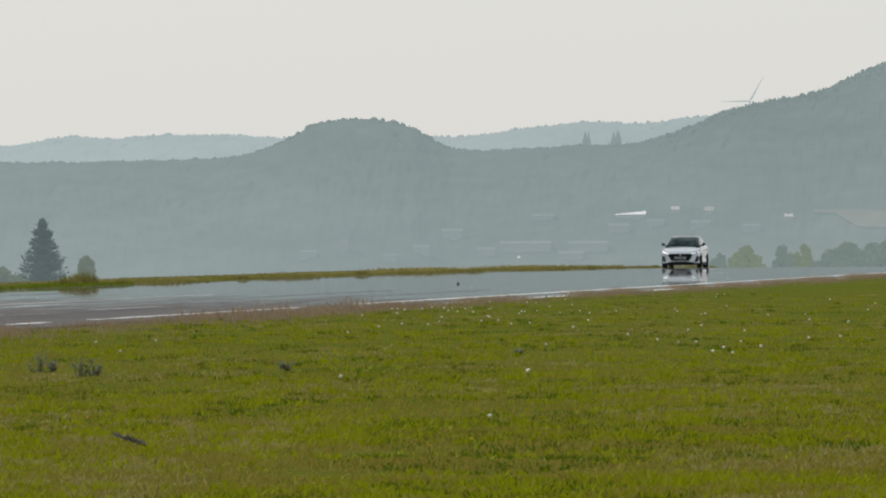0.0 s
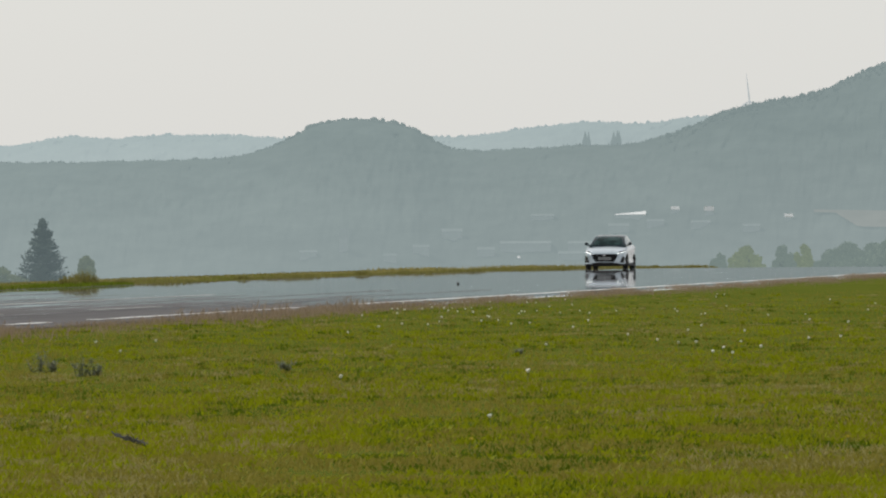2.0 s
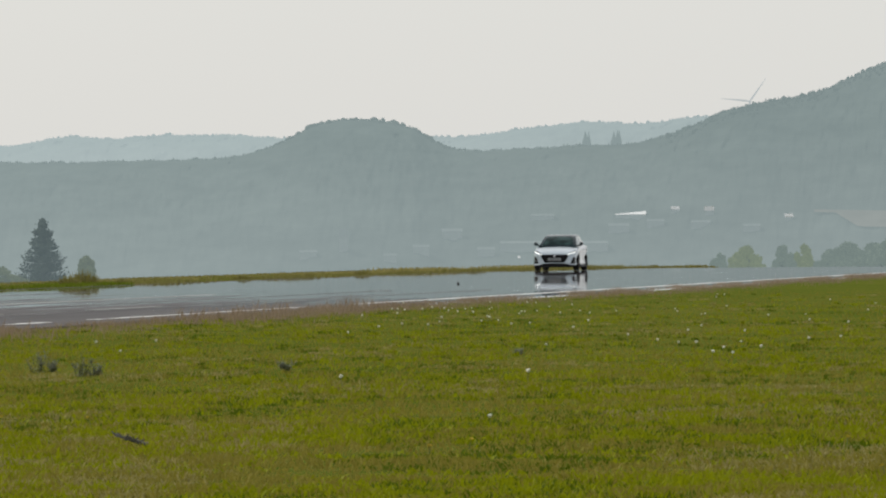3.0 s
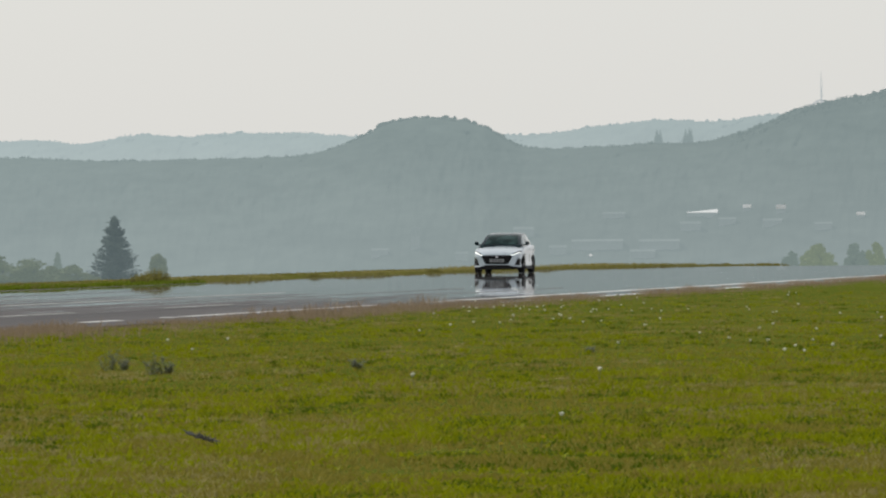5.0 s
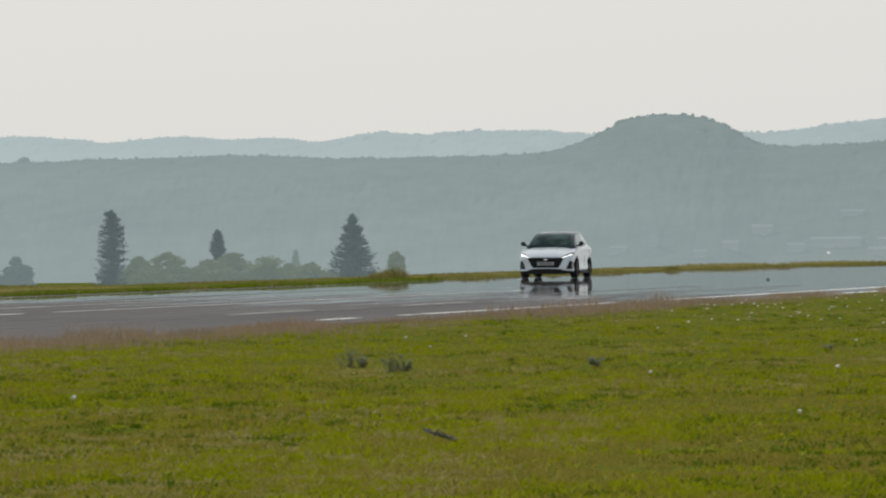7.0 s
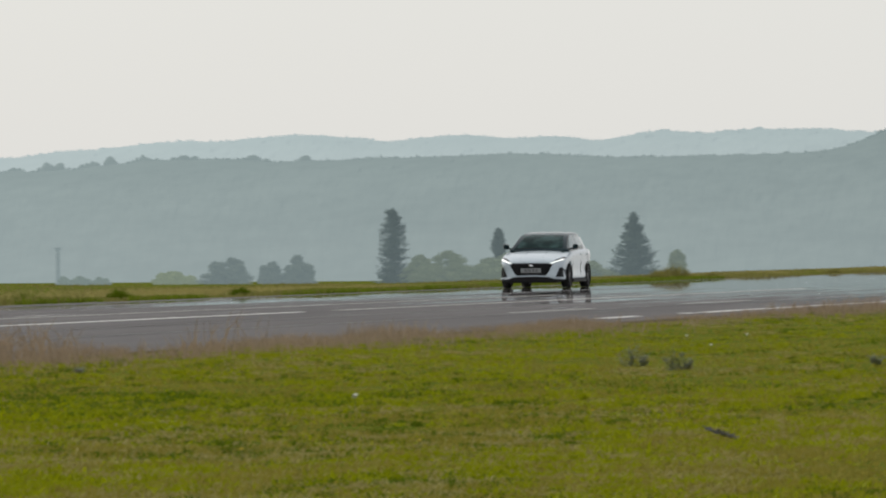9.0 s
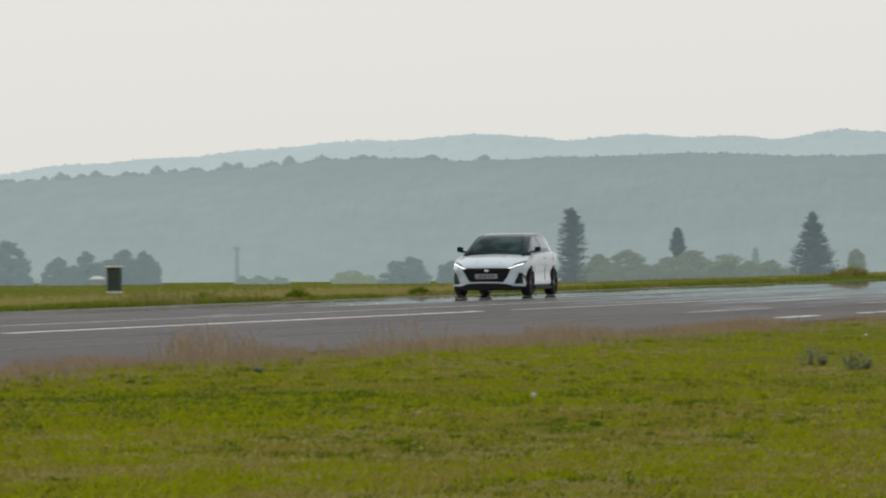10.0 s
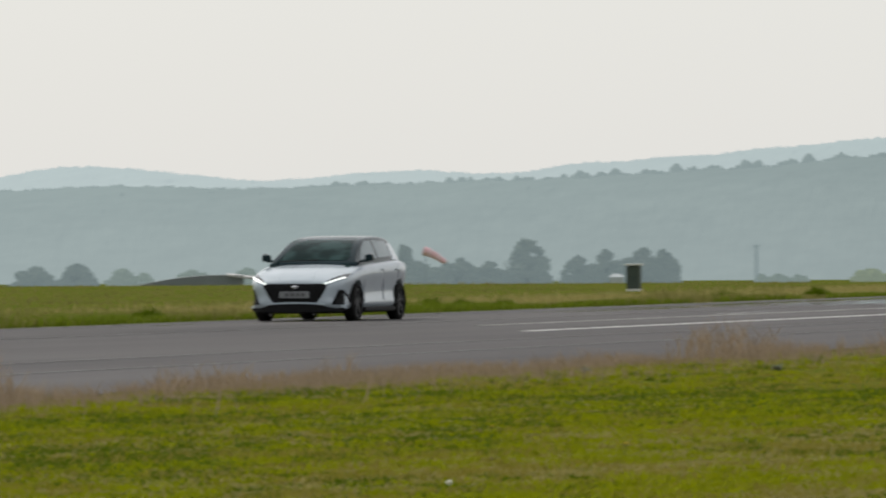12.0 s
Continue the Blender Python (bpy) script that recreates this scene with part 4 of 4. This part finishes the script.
def wind_turbine(u, hub, d):
    top = polar(u, d, rise(u, hub, d))
    low = rise(u, 300, d)
    turbine = thing("wind_turbine", (top.x, top.y, low), "pale grey three-bladed wind turbine turning on the hill", "wind turbine")
    part("tower", rod(bmesh.new(), (0, 0, -8), (0, 0, top.z - low - 0.2), 0.85, 0.5, 14), hazy_turbine_white, turbine)
    part("nacelle", box(bmesh.new(), -0.5, 0.5, -1.1, 1.6, top.z - low - 0.45, top.z - low + 0.45, 0.2), hazy_turbine_white, turbine)
    rotor = new("rotor")
    rotor.parent = turbine
    rotor.matrix_basis = pose(0, -1.4, top.z - low)
    bm = bmesh.new()
    bmesh.ops.create_uvsphere(bm, u_segments=12, v_segments=8, radius=0.55)
    part("hub", bm, hazy_turbine_white, rotor, smooth=True)
    for k in range(3):
        m = Matrix.Rotation(radians(120 * k), 4, "Y")
        bm = bmesh.new()
        rows = []
        for f, chord, thick in ((0.02, 0.45, 0.35), (0.12, 1.0, 0.3), (0.3, 0.85, 0.22), (0.65, 0.55, 0.14), (1.0, 0.15, 0.05)):
            z = 14.8 * f
            rows.append([bm.verts.new(m @ Vector(v)) for v in ((-chord * 0.35, 0, z), (0, thick / 2, z), (chord * 0.65, 0, z), (0, -thick / 2, z))])
        for a, b in zip(rows, rows[1:]):
            for i in range(4):
                bm.faces.new((a[i], a[(i + 1) % 4], b[(i + 1) % 4], b[i]))
        bm.faces.new(rows[-1])
        bm.faces.new(rows[0][::-1])
        bmesh.ops.recalc_face_normals(bm, faces=bm.faces)
        part("blade", bm, hazy_turbine_white, rotor)
    return rotor


ROTOR = wind_turbine(1328, 180, 4700.0)


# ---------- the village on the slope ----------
# the three hazy materials carry painted haze as emission
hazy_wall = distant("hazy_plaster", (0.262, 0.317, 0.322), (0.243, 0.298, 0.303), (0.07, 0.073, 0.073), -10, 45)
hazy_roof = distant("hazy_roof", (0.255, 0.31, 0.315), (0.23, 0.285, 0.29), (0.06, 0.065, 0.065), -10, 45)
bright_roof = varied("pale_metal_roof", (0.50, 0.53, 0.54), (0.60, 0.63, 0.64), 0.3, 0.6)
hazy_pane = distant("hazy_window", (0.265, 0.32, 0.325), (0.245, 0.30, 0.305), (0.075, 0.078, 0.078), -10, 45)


def hall(u, v, wide, high, roof_mat, label, windows=3, pitch=0.35, slant=1.0):
    """A plain building with a gabled roof, its eaves towards the field. wide, high: in steps."""
    spot = on_hill(u, v)
    d = math.hypot(spot.x, spot.y)
    w, h = wide * STEP * d, high * STEP * d
    house = thing("house", spot, label, "building", "village on the slope")
    house.matrix_world = Matrix.Translation(spot) @ Matrix.Rotation(bearing(u), 4, "Z")
    deep = max(2.0, w * 0.5)
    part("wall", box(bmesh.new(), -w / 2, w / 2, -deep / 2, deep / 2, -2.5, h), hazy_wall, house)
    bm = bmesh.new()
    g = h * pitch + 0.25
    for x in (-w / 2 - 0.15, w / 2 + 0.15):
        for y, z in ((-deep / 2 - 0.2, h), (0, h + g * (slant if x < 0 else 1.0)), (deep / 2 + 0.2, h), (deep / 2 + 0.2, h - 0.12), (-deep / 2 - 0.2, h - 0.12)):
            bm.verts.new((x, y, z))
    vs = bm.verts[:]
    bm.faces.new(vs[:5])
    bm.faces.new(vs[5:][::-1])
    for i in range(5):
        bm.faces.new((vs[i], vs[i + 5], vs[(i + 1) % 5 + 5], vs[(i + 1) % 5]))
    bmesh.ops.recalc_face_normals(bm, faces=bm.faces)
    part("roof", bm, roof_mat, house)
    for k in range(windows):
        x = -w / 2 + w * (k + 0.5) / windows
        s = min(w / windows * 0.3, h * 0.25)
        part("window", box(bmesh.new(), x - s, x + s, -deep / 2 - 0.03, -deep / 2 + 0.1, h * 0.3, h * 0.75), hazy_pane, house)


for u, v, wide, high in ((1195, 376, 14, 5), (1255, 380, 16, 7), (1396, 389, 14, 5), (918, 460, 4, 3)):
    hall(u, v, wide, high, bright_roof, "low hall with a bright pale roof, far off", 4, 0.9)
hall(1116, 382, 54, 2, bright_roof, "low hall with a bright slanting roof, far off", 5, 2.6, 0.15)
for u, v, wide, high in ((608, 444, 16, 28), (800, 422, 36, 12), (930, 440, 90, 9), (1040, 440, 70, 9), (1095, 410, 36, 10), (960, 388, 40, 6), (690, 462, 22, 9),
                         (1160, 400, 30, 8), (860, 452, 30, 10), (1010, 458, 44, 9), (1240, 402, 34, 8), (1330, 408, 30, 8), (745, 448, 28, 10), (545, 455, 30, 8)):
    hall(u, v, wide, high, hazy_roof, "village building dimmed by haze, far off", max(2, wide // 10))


def slope_field():
    """A mown pale field that slants over the wooded slope above the village."""
    # field colour with the slope's haze painted in as emission
    pale = distant("hazy_field", (0.262, 0.306, 0.304), (0.262, 0.306, 0.304), (0.045, 0.043, 0.04), -10, 45)
    rows, cols = 6, 26
    verts, faces = [], []
    for j in range(rows):
        for i in range(cols):
            u = 1440 + 240 * i / (cols - 1)
            low = 377 + 24 * min(1.0, max(0.0, (u - 1478) / 40))
            p = on_hill(u, 372 + 4 * (u - 1440) / 240 + (low - 372) * j / (rows - 1))
            out = Vector((-p.x, -p.y, 0)).normalized() * 1.4
            verts.append(p + out + Vector((0, 0, 0.3)))
    for j in range(rows - 1):
        for i in range(cols - 1):
            a = j * cols + i
            faces.append((a, a + cols, a + cols + 1, a + 1))
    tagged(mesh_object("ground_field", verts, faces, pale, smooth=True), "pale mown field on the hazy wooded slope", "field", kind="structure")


slope_field()


# ---------- things on the airfield ----------
bin_green = varied("bin_green", (0.025, 0.04, 0.032), (0.05, 0.065, 0.05), 4, 0.7)
pale_concrete = varied("pale_concrete", (0.45, 0.45, 0.43), (0.6, 0.6, 0.57), 3, 0.85, 0.2)


def litter_bin():
    p = polar(-1159, 227)
    at = Vector((p.x, p.y, land(p.x, p.y)))
    b = thing("litter_bin", at, "dark green square litter bin with a pale lid on the grass", "bin")
    part("body", box(bmesh.new(), -0.145, 0.145, -0.145, 0.145, 0.06, 0.64, 0.015), bin_green, b)
    part("lid", box(bmesh.new(), -0.20, 0.20, -0.20, 0.20, 0.64, 0.685, 0.012), pale_concrete, b, "pale flat lid")
    part("base", box(bmesh.new(), -0.165, 0.165, -0.165, 0.165, -0.05, 0.06, 0.01), pale_concrete, b, "pale concrete foot")
    for x in (-0.145, 0.145):
        part("corner_post", box(bmesh.new(), x - 0.015, x + 0.015, -0.16, -0.13, 0.05, 0.645), bin_green, b)


litter_bin()


def windsock():
    d = 1200.0
    p = polar(-1528, d)
    foot = land(p.x, p.y)
    top = rise(-1528, 463, d)
    w = thing("windsock", (p.x, p.y, foot), "red windsock, paled by painted haze, on a grey pole", "windsock")
    part("pole", rod(bmesh.new(), (0, 0, -0.2), (0, 0, top - foot + 0.2), 0.09, 0.05, 8), hazy_bark, w)
    # reds paled in their base colour to stand in for haze
    reds = (material("hazed_red", (0.62, 0.39, 0.42), 0.8), material("hazed_pink", (0.62, 0.45, 0.48), 0.8))
    for k in range(5):
        f0, f1 = k / 5, (k + 1) / 5
        a = (-0.2 + 2.9 * f0, 0, top - foot + 0.2 - 1.5 * f0 ** 1.3)
        b = (-0.2 + 2.9 * f1, 0, top - foot + 0.2 - 1.5 * f1 ** 1.3)
        part("sock_band", rod(bmesh.new(), a, b, 0.62 - 0.3 * f0, 0.62 - 0.3 * f1, 14), reds[k % 2], w)


windsock()


def mast():
    d = 2000.0
    foot = stand(-943, d)
    top = rise(-943, 449, d) - foot.z
    m = thing("mast", foot, "grey-blue mast with a small head, dim in haze", "mast")
    # steel with haze painted over it as emission
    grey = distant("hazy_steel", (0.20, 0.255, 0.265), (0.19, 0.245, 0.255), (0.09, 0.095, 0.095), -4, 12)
    part("shaft", rod(bmesh.new(), (0, 0, -0.3), (0, 0, top), 0.5, 0.4, 10), grey, m)
    part("head", box(bmesh.new(), -0.62, 0.62, -0.5, 0.5, top - 0.6, top, 0.1), grey, m)


mast()


def low_shelter():
    """A long low shelter: dark earth-covered front, pale sheet roof on one side."""
    d = 800.0
    foot = stand(-1880, d)
    s = thing("low_shelter", foot, "long low dark shelter with a pale sheet roof", "shelter")
    s.matrix_world = Matrix.Translation(foot) @ Matrix.Rotation(bearing(-1880), 4, "Z")
    k = STEP * d
    crown = rise(-1880, 503, d) - foot.z
    low = crown - 22 * k
    bm = bmesh.new()
    rows = []
    for i in range(21):
        f = i / 20
        x = (-170 + 200 * f) * k
        z = low + (crown - low) * math.sin(f * math.pi * 0.62) ** 0.8 if i else low
        rows.append([bm.verts.new(v) for v in ((x, 0, -0.5), (x, 0, z), (x, 9, z), (x, 9, -0.5))])
    for a, b in zip(rows, rows[1:]):
        for i in range(4):
            bm.faces.new((a[i], a[(i + 1) % 4], b[(i + 1) % 4], b[i]))
    bm.faces.new(rows[0])
    bm.faces.new(rows[-1][::-1])
    bmesh.ops.recalc_face_normals(bm, faces=bm.faces)
    part("earth_roof", bm, varied("dark_earth", (0.13, 0.15, 0.155), (0.17, 0.19, 0.195), 0.5, 0.9), s, "dark rounded earth roof")
    bm = bmesh.new()
    rows = []
    for i in range(13):
        f = i / 12
        x = (0 + 185 * f) * k
        z = crown + 0.05 - (crown - low) * 0.9 * f ** 0.9
        rows.append([bm.verts.new(v) for v in ((x, -0.3, z - 0.16), (x, -0.3, z), (x, 8, z + 0.1), (x, 8, z - 0.06))])
    for a, b in zip(rows, rows[1:]):
        for i in range(4):
            bm.faces.new((a[i], a[(i + 1) % 4], b[(i + 1) % 4], b[i]))
    bm.faces.new(rows[0])
    bm.faces.new(rows[-1][::-1])
    bmesh.ops.recalc_face_normals(bm, faces=bm.faces)
    part("sheet_roof", bm, varied("pale_sheet", (0.30, 0.30, 0.30), (0.38, 0.375, 0.37), 0.8, 0.6), s, "pale sheet roof edge")
    part("end_wall", box(bmesh.new(), 2 * k, 180 * k, 0.2, 7, -0.5, low + 0.05), varied("shelter_wall", (0.12, 0.13, 0.13), (0.16, 0.17, 0.165), 0.5, 0.9), s)


low_shelter()


def white_shed():
    d = 1500.0
    foot = stand(-1190, d)
    v = thing("shed", foot, "small white shed among the trees beyond the field", "shed")
    v.matrix_world = Matrix.Translation(foot) @ Matrix.Rotation(bearing(-1190), 4, "Z")
    white = varied("shed_white", (0.34, 0.38, 0.40), (0.42, 0.46, 0.48), 1.0, 0.7)
    top = rise(-1190, 501, d) - foot.z
    part("wall", box(bmesh.new(), -1.1, 1.1, -1.5, 1.5, -0.3, top - 0.5, 0.02), white, v)
    bm = bmesh.new()
    bmesh.ops.create_cone(bm, cap_ends=True, segments=4, radius1=1.95, radius2=0.8, depth=0.55, matrix=Matrix.Translation((0, 0, top - 0.25)) @ Matrix.Rotation(radians(45), 4, "Z"))
    part("roof", bm, white, v)
    part("door", box(bmesh.new(), -0.45, 0.45, -1.54, -1.48, -0.3, 1.8, 0.01), hazy_steel, v)


hazy_steel = varied("grey_steel", (0.33, 0.37, 0.38), (0.38, 0.42, 0.43), 0.4, 0.8)


# ---------- plants in the meadow ----------
seed_white = varied("seed_white", (0.50, 0.49, 0.41), (0.66, 0.64, 0.54), 60, 0.9)
stem_green = varied("stem_green", (0.10, 0.13, 0.03), (0.16, 0.17, 0.05), 20, 0.8)
thistle_grey = blade_material("thistle_grey", [(0.07, 0.088, 0.05), (0.11, 0.13, 0.085), (0.17, 0.185, 0.14)], 2.0, 0.4)
twig_grey = varied("twig_grey", (0.05, 0.05, 0.048), (0.12, 0.115, 0.11), 12, 0.9)


def on_field(u, v, above=0.0):
    """The place in the flat field that is seen in that direction."""
    down = v - (LEVEL - 0.007 * (u - 784))
    d = (EYE - above) / (down * STEP)
    return polar(u, d)


def dandelion_clock():
    d = thing("dandelion_clock", (0, 0, 0), "white dandelion seed head on a thin stem in the grass", "flower", "dandelions in the meadow")
    part("stem", rod(bmesh.new(), (0, 0, -0.02), (0.01, 0, 0.078), 0.0035, 0.0025, 5), stem_green, d)
    bm = bmesh.new()
    bmesh.ops.create_icosphere(bm, subdivisions=2, radius=0.0135, matrix=Matrix.Translation((0.01, 0, 0.09)))
    rng = random.Random(3)
    for v in bm.verts:
        v.co += (v.co - Vector((0.01, 0, 0.09))) * rng.uniform(-0.3, 0.35)
    part("seed_head", bm, seed_white, d)
    return d


SEEN = [(615, 588), (667, 579), (639, 559), (603, 668), (932, 658), (867, 738), (966, 611), (775, 570), (949, 551), (937, 572), (905, 574), (1013, 580), (1025, 551), (712, 537), (704, 548),
        (763, 545), (715, 549), (808, 552), (865, 535), (1108, 593), (1162, 602), (1200, 607), (1229, 606), (1214, 585), (1240, 577), (1317, 586), (1258, 623), (1312, 605), (1428, 599),
        (1486, 596), (1090, 551), (1041, 568), (1345, 614), (1535, 549), (1547, 537), (1278, 616), (1293, 625), (1360, 558), (275, 604), (212, 622), (171, 606), (-418, 714), (-1484, 873)]
BIG = (1, 4, 5, 19, 20, 25, 26, 28, 41, 42)      # the full-blown ones
first = dandelion_clock()
rng = random.Random(77)
spots = SEEN + [(rng.uniform(860, 1620), rng.triangular(508, 580, 530)) for _ in range(26)] + [(rng.uniform(690, 880), rng.triangular(543, 578, 550)) for _ in range(18)]
for k, (u, v) in enumerate(spots):
    size = rng.choice((0.85, 1.0, 1.0, 1.1)) * (1.2 if k in BIG else 1.0)
    p = on_field(u, v, 0.09 * size)
    m = Matrix.Translation((p.x, p.y, 0)) @ pose(0, 0, 0, rng.uniform(-4, 4), rng.uniform(-4, 4), rng.uniform(0, 360)) @ Matrix.Scale(size, 4)
    if k == 0:
        first.matrix_basis = m
    elif p.x > ROAD_NEAR + 0.3:
        copy_thing(first, m)


flower_yellow = varied("flower_yellow", (0.42, 0.32, 0.02), (0.55, 0.43, 0.04), 30, 0.7)


def yellow_flower():
    d = thing("yellow_flower", (0, 0, 0), "small yellow dandelion flower in the grass", "flower", "yellow flowers in the meadow")
    part("stem", rod(bmesh.new(), (0, 0, -0.02), (0.005, 0, 0.085), 0.004, 0.003, 5), stem_green, d)
    bm = bmesh.new()
    for ring, (r, z, n) in enumerate(((0.014, 0.088, 11), (0.010, 0.092, 9), (0.006, 0.095, 6))):
        for k in range(n):
            a = 2 * math.pi * (k + 0.3 * ring) / n
            c, w = Vector((0.005 + r * math.cos(a), r * math.sin(a), z + 0.006)), Vector((-math.sin(a), math.cos(a), 0)) * 0.0035
            hub = Vector((0.005, 0, z - 0.004))
            bm.faces.new([bm.verts.new(q) for q in (hub, c - w, c + Vector((math.cos(a), math.sin(a), 0)) * 0.004, c + w)])
    part("petals", bm, flower_yellow, d)
    return d


bloom = yellow_flower()
for k, (u, v) in enumerate(((757, 788), (826, 776), (1342, 712), (1355, 709), (1495, 772), (3, 737), (1566, 822), (160, 738), (-300, 790), (-620, 805), (-1180, 800), (-1420, 770))):
    p = on_field(u, v, 0.09)
    m = Matrix.Translation((p.x, p.y, 0)) @ pose(0, 0, 0, 20, 0, 40 * k)
    if k == 0:
        bloom.matrix_basis = m
    else:
        copy_thing(bloom, m)


def thistle(u, v, high, seed, label):
    p = on_field(u, v)
    rng = random.Random(seed)
    t = thing("thistle", (p.x, p.y, 0), label, "weed", "thistles in the meadow")
    bm = bmesh.new()
    leaves = bmesh.new()
    for k in range(11):
        a = rng.uniform(0, 6.28)
        lean = rng.uniform(0.05, 0.55)
        tall = high * rng.uniform(0.55, 1.0) * (1 - 0.5 * lean)
        root = Vector((rng.uniform(-0.3, 0.3) * high, rng.uniform(-0.3, 0.3) * high, -0.02))
        tip = root + Vector((math.cos(a) * lean * high, math.sin(a) * lean * high, tall))
        rod(bm, root, tip, 0.004, 0.002, 5)
        for j in range(26):
            f = rng.uniform(0.0, 1.0)
            c = root.lerp(tip, f)
            b = rng.uniform(0, 6.28)
            out = Vector((math.cos(b), math.sin(b), rng.uniform(-0.3, 0.9))) * rng.uniform(0.03, 0.085)
            side = Vector((-math.sin(b), math.cos(b), 0)) * 0.006
            v0, v1, v2, v3 = (leaves.verts.new(q) for q in (c - side, c + side, c + out * 0.55 + side, c + out))
            leaves.faces.new((v0, v1, v2))
            leaves.faces.new((v0, v2, v3))
    part("stalk", bm, stem_green, t)
    part("leaves", leaves, thistle_grey, t, "grey-blue prickly leaves")


for k, (u, v, h) in enumerate(((76, 660, 0.34), (96, 659, 0.14), (146, 667, 0.29), (168, 665, 0.17), (503, 658, 0.17), (915, 628, 0.09), (-908, 672, 0.07), (-1245, 676, 0.06))):
    thistle(u, v, h, 60 + k, "grey-green thistle growing in the short grass")


def stone():
    p = on_field(810, 503)
    bm = bmesh.new()
    bmesh.ops.create_icosphere(bm, subdivisions=2, radius=0.036)
    rng = random.Random(4)
    for v in bm.verts:
        v.co *= rng.uniform(0.8, 1.15)
        v.co.z = max(v.co.z, -0.026)
    ob = part("stone", bm, varied("dark_stone", (0.03, 0.03, 0.03), (0.06, 0.06, 0.058), 30, 0.9))
    ob.matrix_world = Matrix.Translation((p.x, p.y, land(p.x, p.y) + 0.025))
    tagged(ob, "small dark stone lying on the grey runway", "stone")


stone()


def dead_plant():
    p = on_field(232, 797)
    t = thing("dead_thistle", (p.x, p.y, 0), "dark withered thistle lying in the short grass", "weed")
    rng = random.Random(9)
    bm = rod(bmesh.new(), (-0.06, 0, 0.085), (0.10, 0.02, 0.035), 0.010, 0.016, 7)
    for k in range(22):
        f = rng.random()
        a = Vector((-0.11 + 0.21 * f, 0, 0.10 - 0.065 * f))
        rod(bm, a, a + Vector((rng.uniform(-0.05, 0.05), rng.uniform(-0.04, 0.04), rng.uniform(-0.01, 0.035))), 0.009, 0.003, 5)
    part("stalk", bm, twig_grey, t)


dead_plant()


def verge_tussock(u, d, wide, high, seed, label):
    """A tuft of long grass on the far verge."""
    p = polar(u, d)
    rng = np.random.default_rng(seed)
    n = 260
    r, a = wide / 2 * rng.random(n) ** 0.6, rng.random(n) * 6.28
    x, y = r * np.cos(a), r * np.sin(a)
    z = np.zeros(n)
    h = high * (1 - (2 * r / wide) ** 2 * 0.7) * (0.6 + 0.5 * rng.random(n))
    w = 0.02 + 0.02 * rng.random(n)
    b = rng.random(n) * 6.28
    base = np.stack([x, y, z - 0.02], 1)
    side = np.stack([np.cos(b) * w, np.sin(b) * w, z], 1)
    tip = base + np.stack([x * 0.4 + rng.normal(0, 0.03, n), y * 0.4, h], 1)
    co = np.stack([base - side, base + side, tip], 1).reshape(-1, 3)
    ob = quick_mesh("grass_tussock", co, np.arange(n * 3).reshape(-1, 3), dark_turf if u < 0 else verge_turf)
    ob.matrix_world = Matrix.Translation((p.x, p.y, land(p.x, p.y)))
    tagged(ob, label, "grass tuft", "tussocks on the verge")


for k, (u, wide, high) in enumerate(((148, 0.95, 0.55), (120, 0.8, 0.35), (640, 0.6, 0.2), (545, 0.4, 0.15), (720, 0.4, 0.14), (1010, 0.3, 0.22), (1130, 0.5, 0.18), (1158, 0.5, 0.2), (430, 0.5, 0.17),
                                     (215, 0.4, 0.19), (-1390, 0.5, 0.25), (-1797, 0.4, 0.38), (-1517, 0.4, 0.34), (-1668, 0.35, 0.26), (-1572, 0.4, 0.26), (-1465, 0.35, 0.28), (-1740, 0.5, 0.22), (-835, 0.5, 0.3), (-1000, 0.8, 0.28), (-2020, 0.6, 0.3), (-620, 0.5, 0.25))):
    verge_tussock(u, 47.2 / math.sin(bearing(u)), wide, high, 300 + k, "tuft of long grass beside the runway")


white_shed()


def motions():
    """The car speeds up along the far lane towards the camera."""
    def at(t):
        k = min(int(t * 2), 23)
        f = t * 2 - k
        return CAR_COURSE[k] * (1 - f) + CAR_COURSE[k + 1] * f
    rows = []
    for k in range(25):
        t = k * 0.5
        y = at(t)
        rows.append((t, pose(LANE, y + 1.21, land(LANE, y), math.degrees(math.atan((land(LANE, y + 3) - land(LANE, y)) / 3)))))
    walk(car, rows)
    walk(ROTOR, [(k * 0.5, ROTOR_AT @ pose(0, 0, 0, 0, 30 + 21 * k, 0)) for k in range(25)])
    for w in WHEELS:
        base = w.matrix_basis.translation.copy()
        turned, spin = 0.0, []
        for k in range(361):
            t = k / FPS
            spin.append((t, pose(*base, turned)))
            turned += min(80.0, math.degrees((at(t) - at(t + 1 / FPS)) / 0.315))
        walk(w, spin)


ROTOR_AT = ROTOR.matrix_basis.copy()
# the front axle's distance along the runway, every half second
CAR_COURSE = [406.31, 399.99, 392.95, 385.37, 377.31, 368.87, 360.23, 351.25, 342.16, 332.71, 322.53, 311.76, 301.61, 290.63, 279.53, 267.92, 255.9, 243.41, 231.06, 217.22, 204.06, 189.46, 175.87, 161.32, 147.83]
motions()
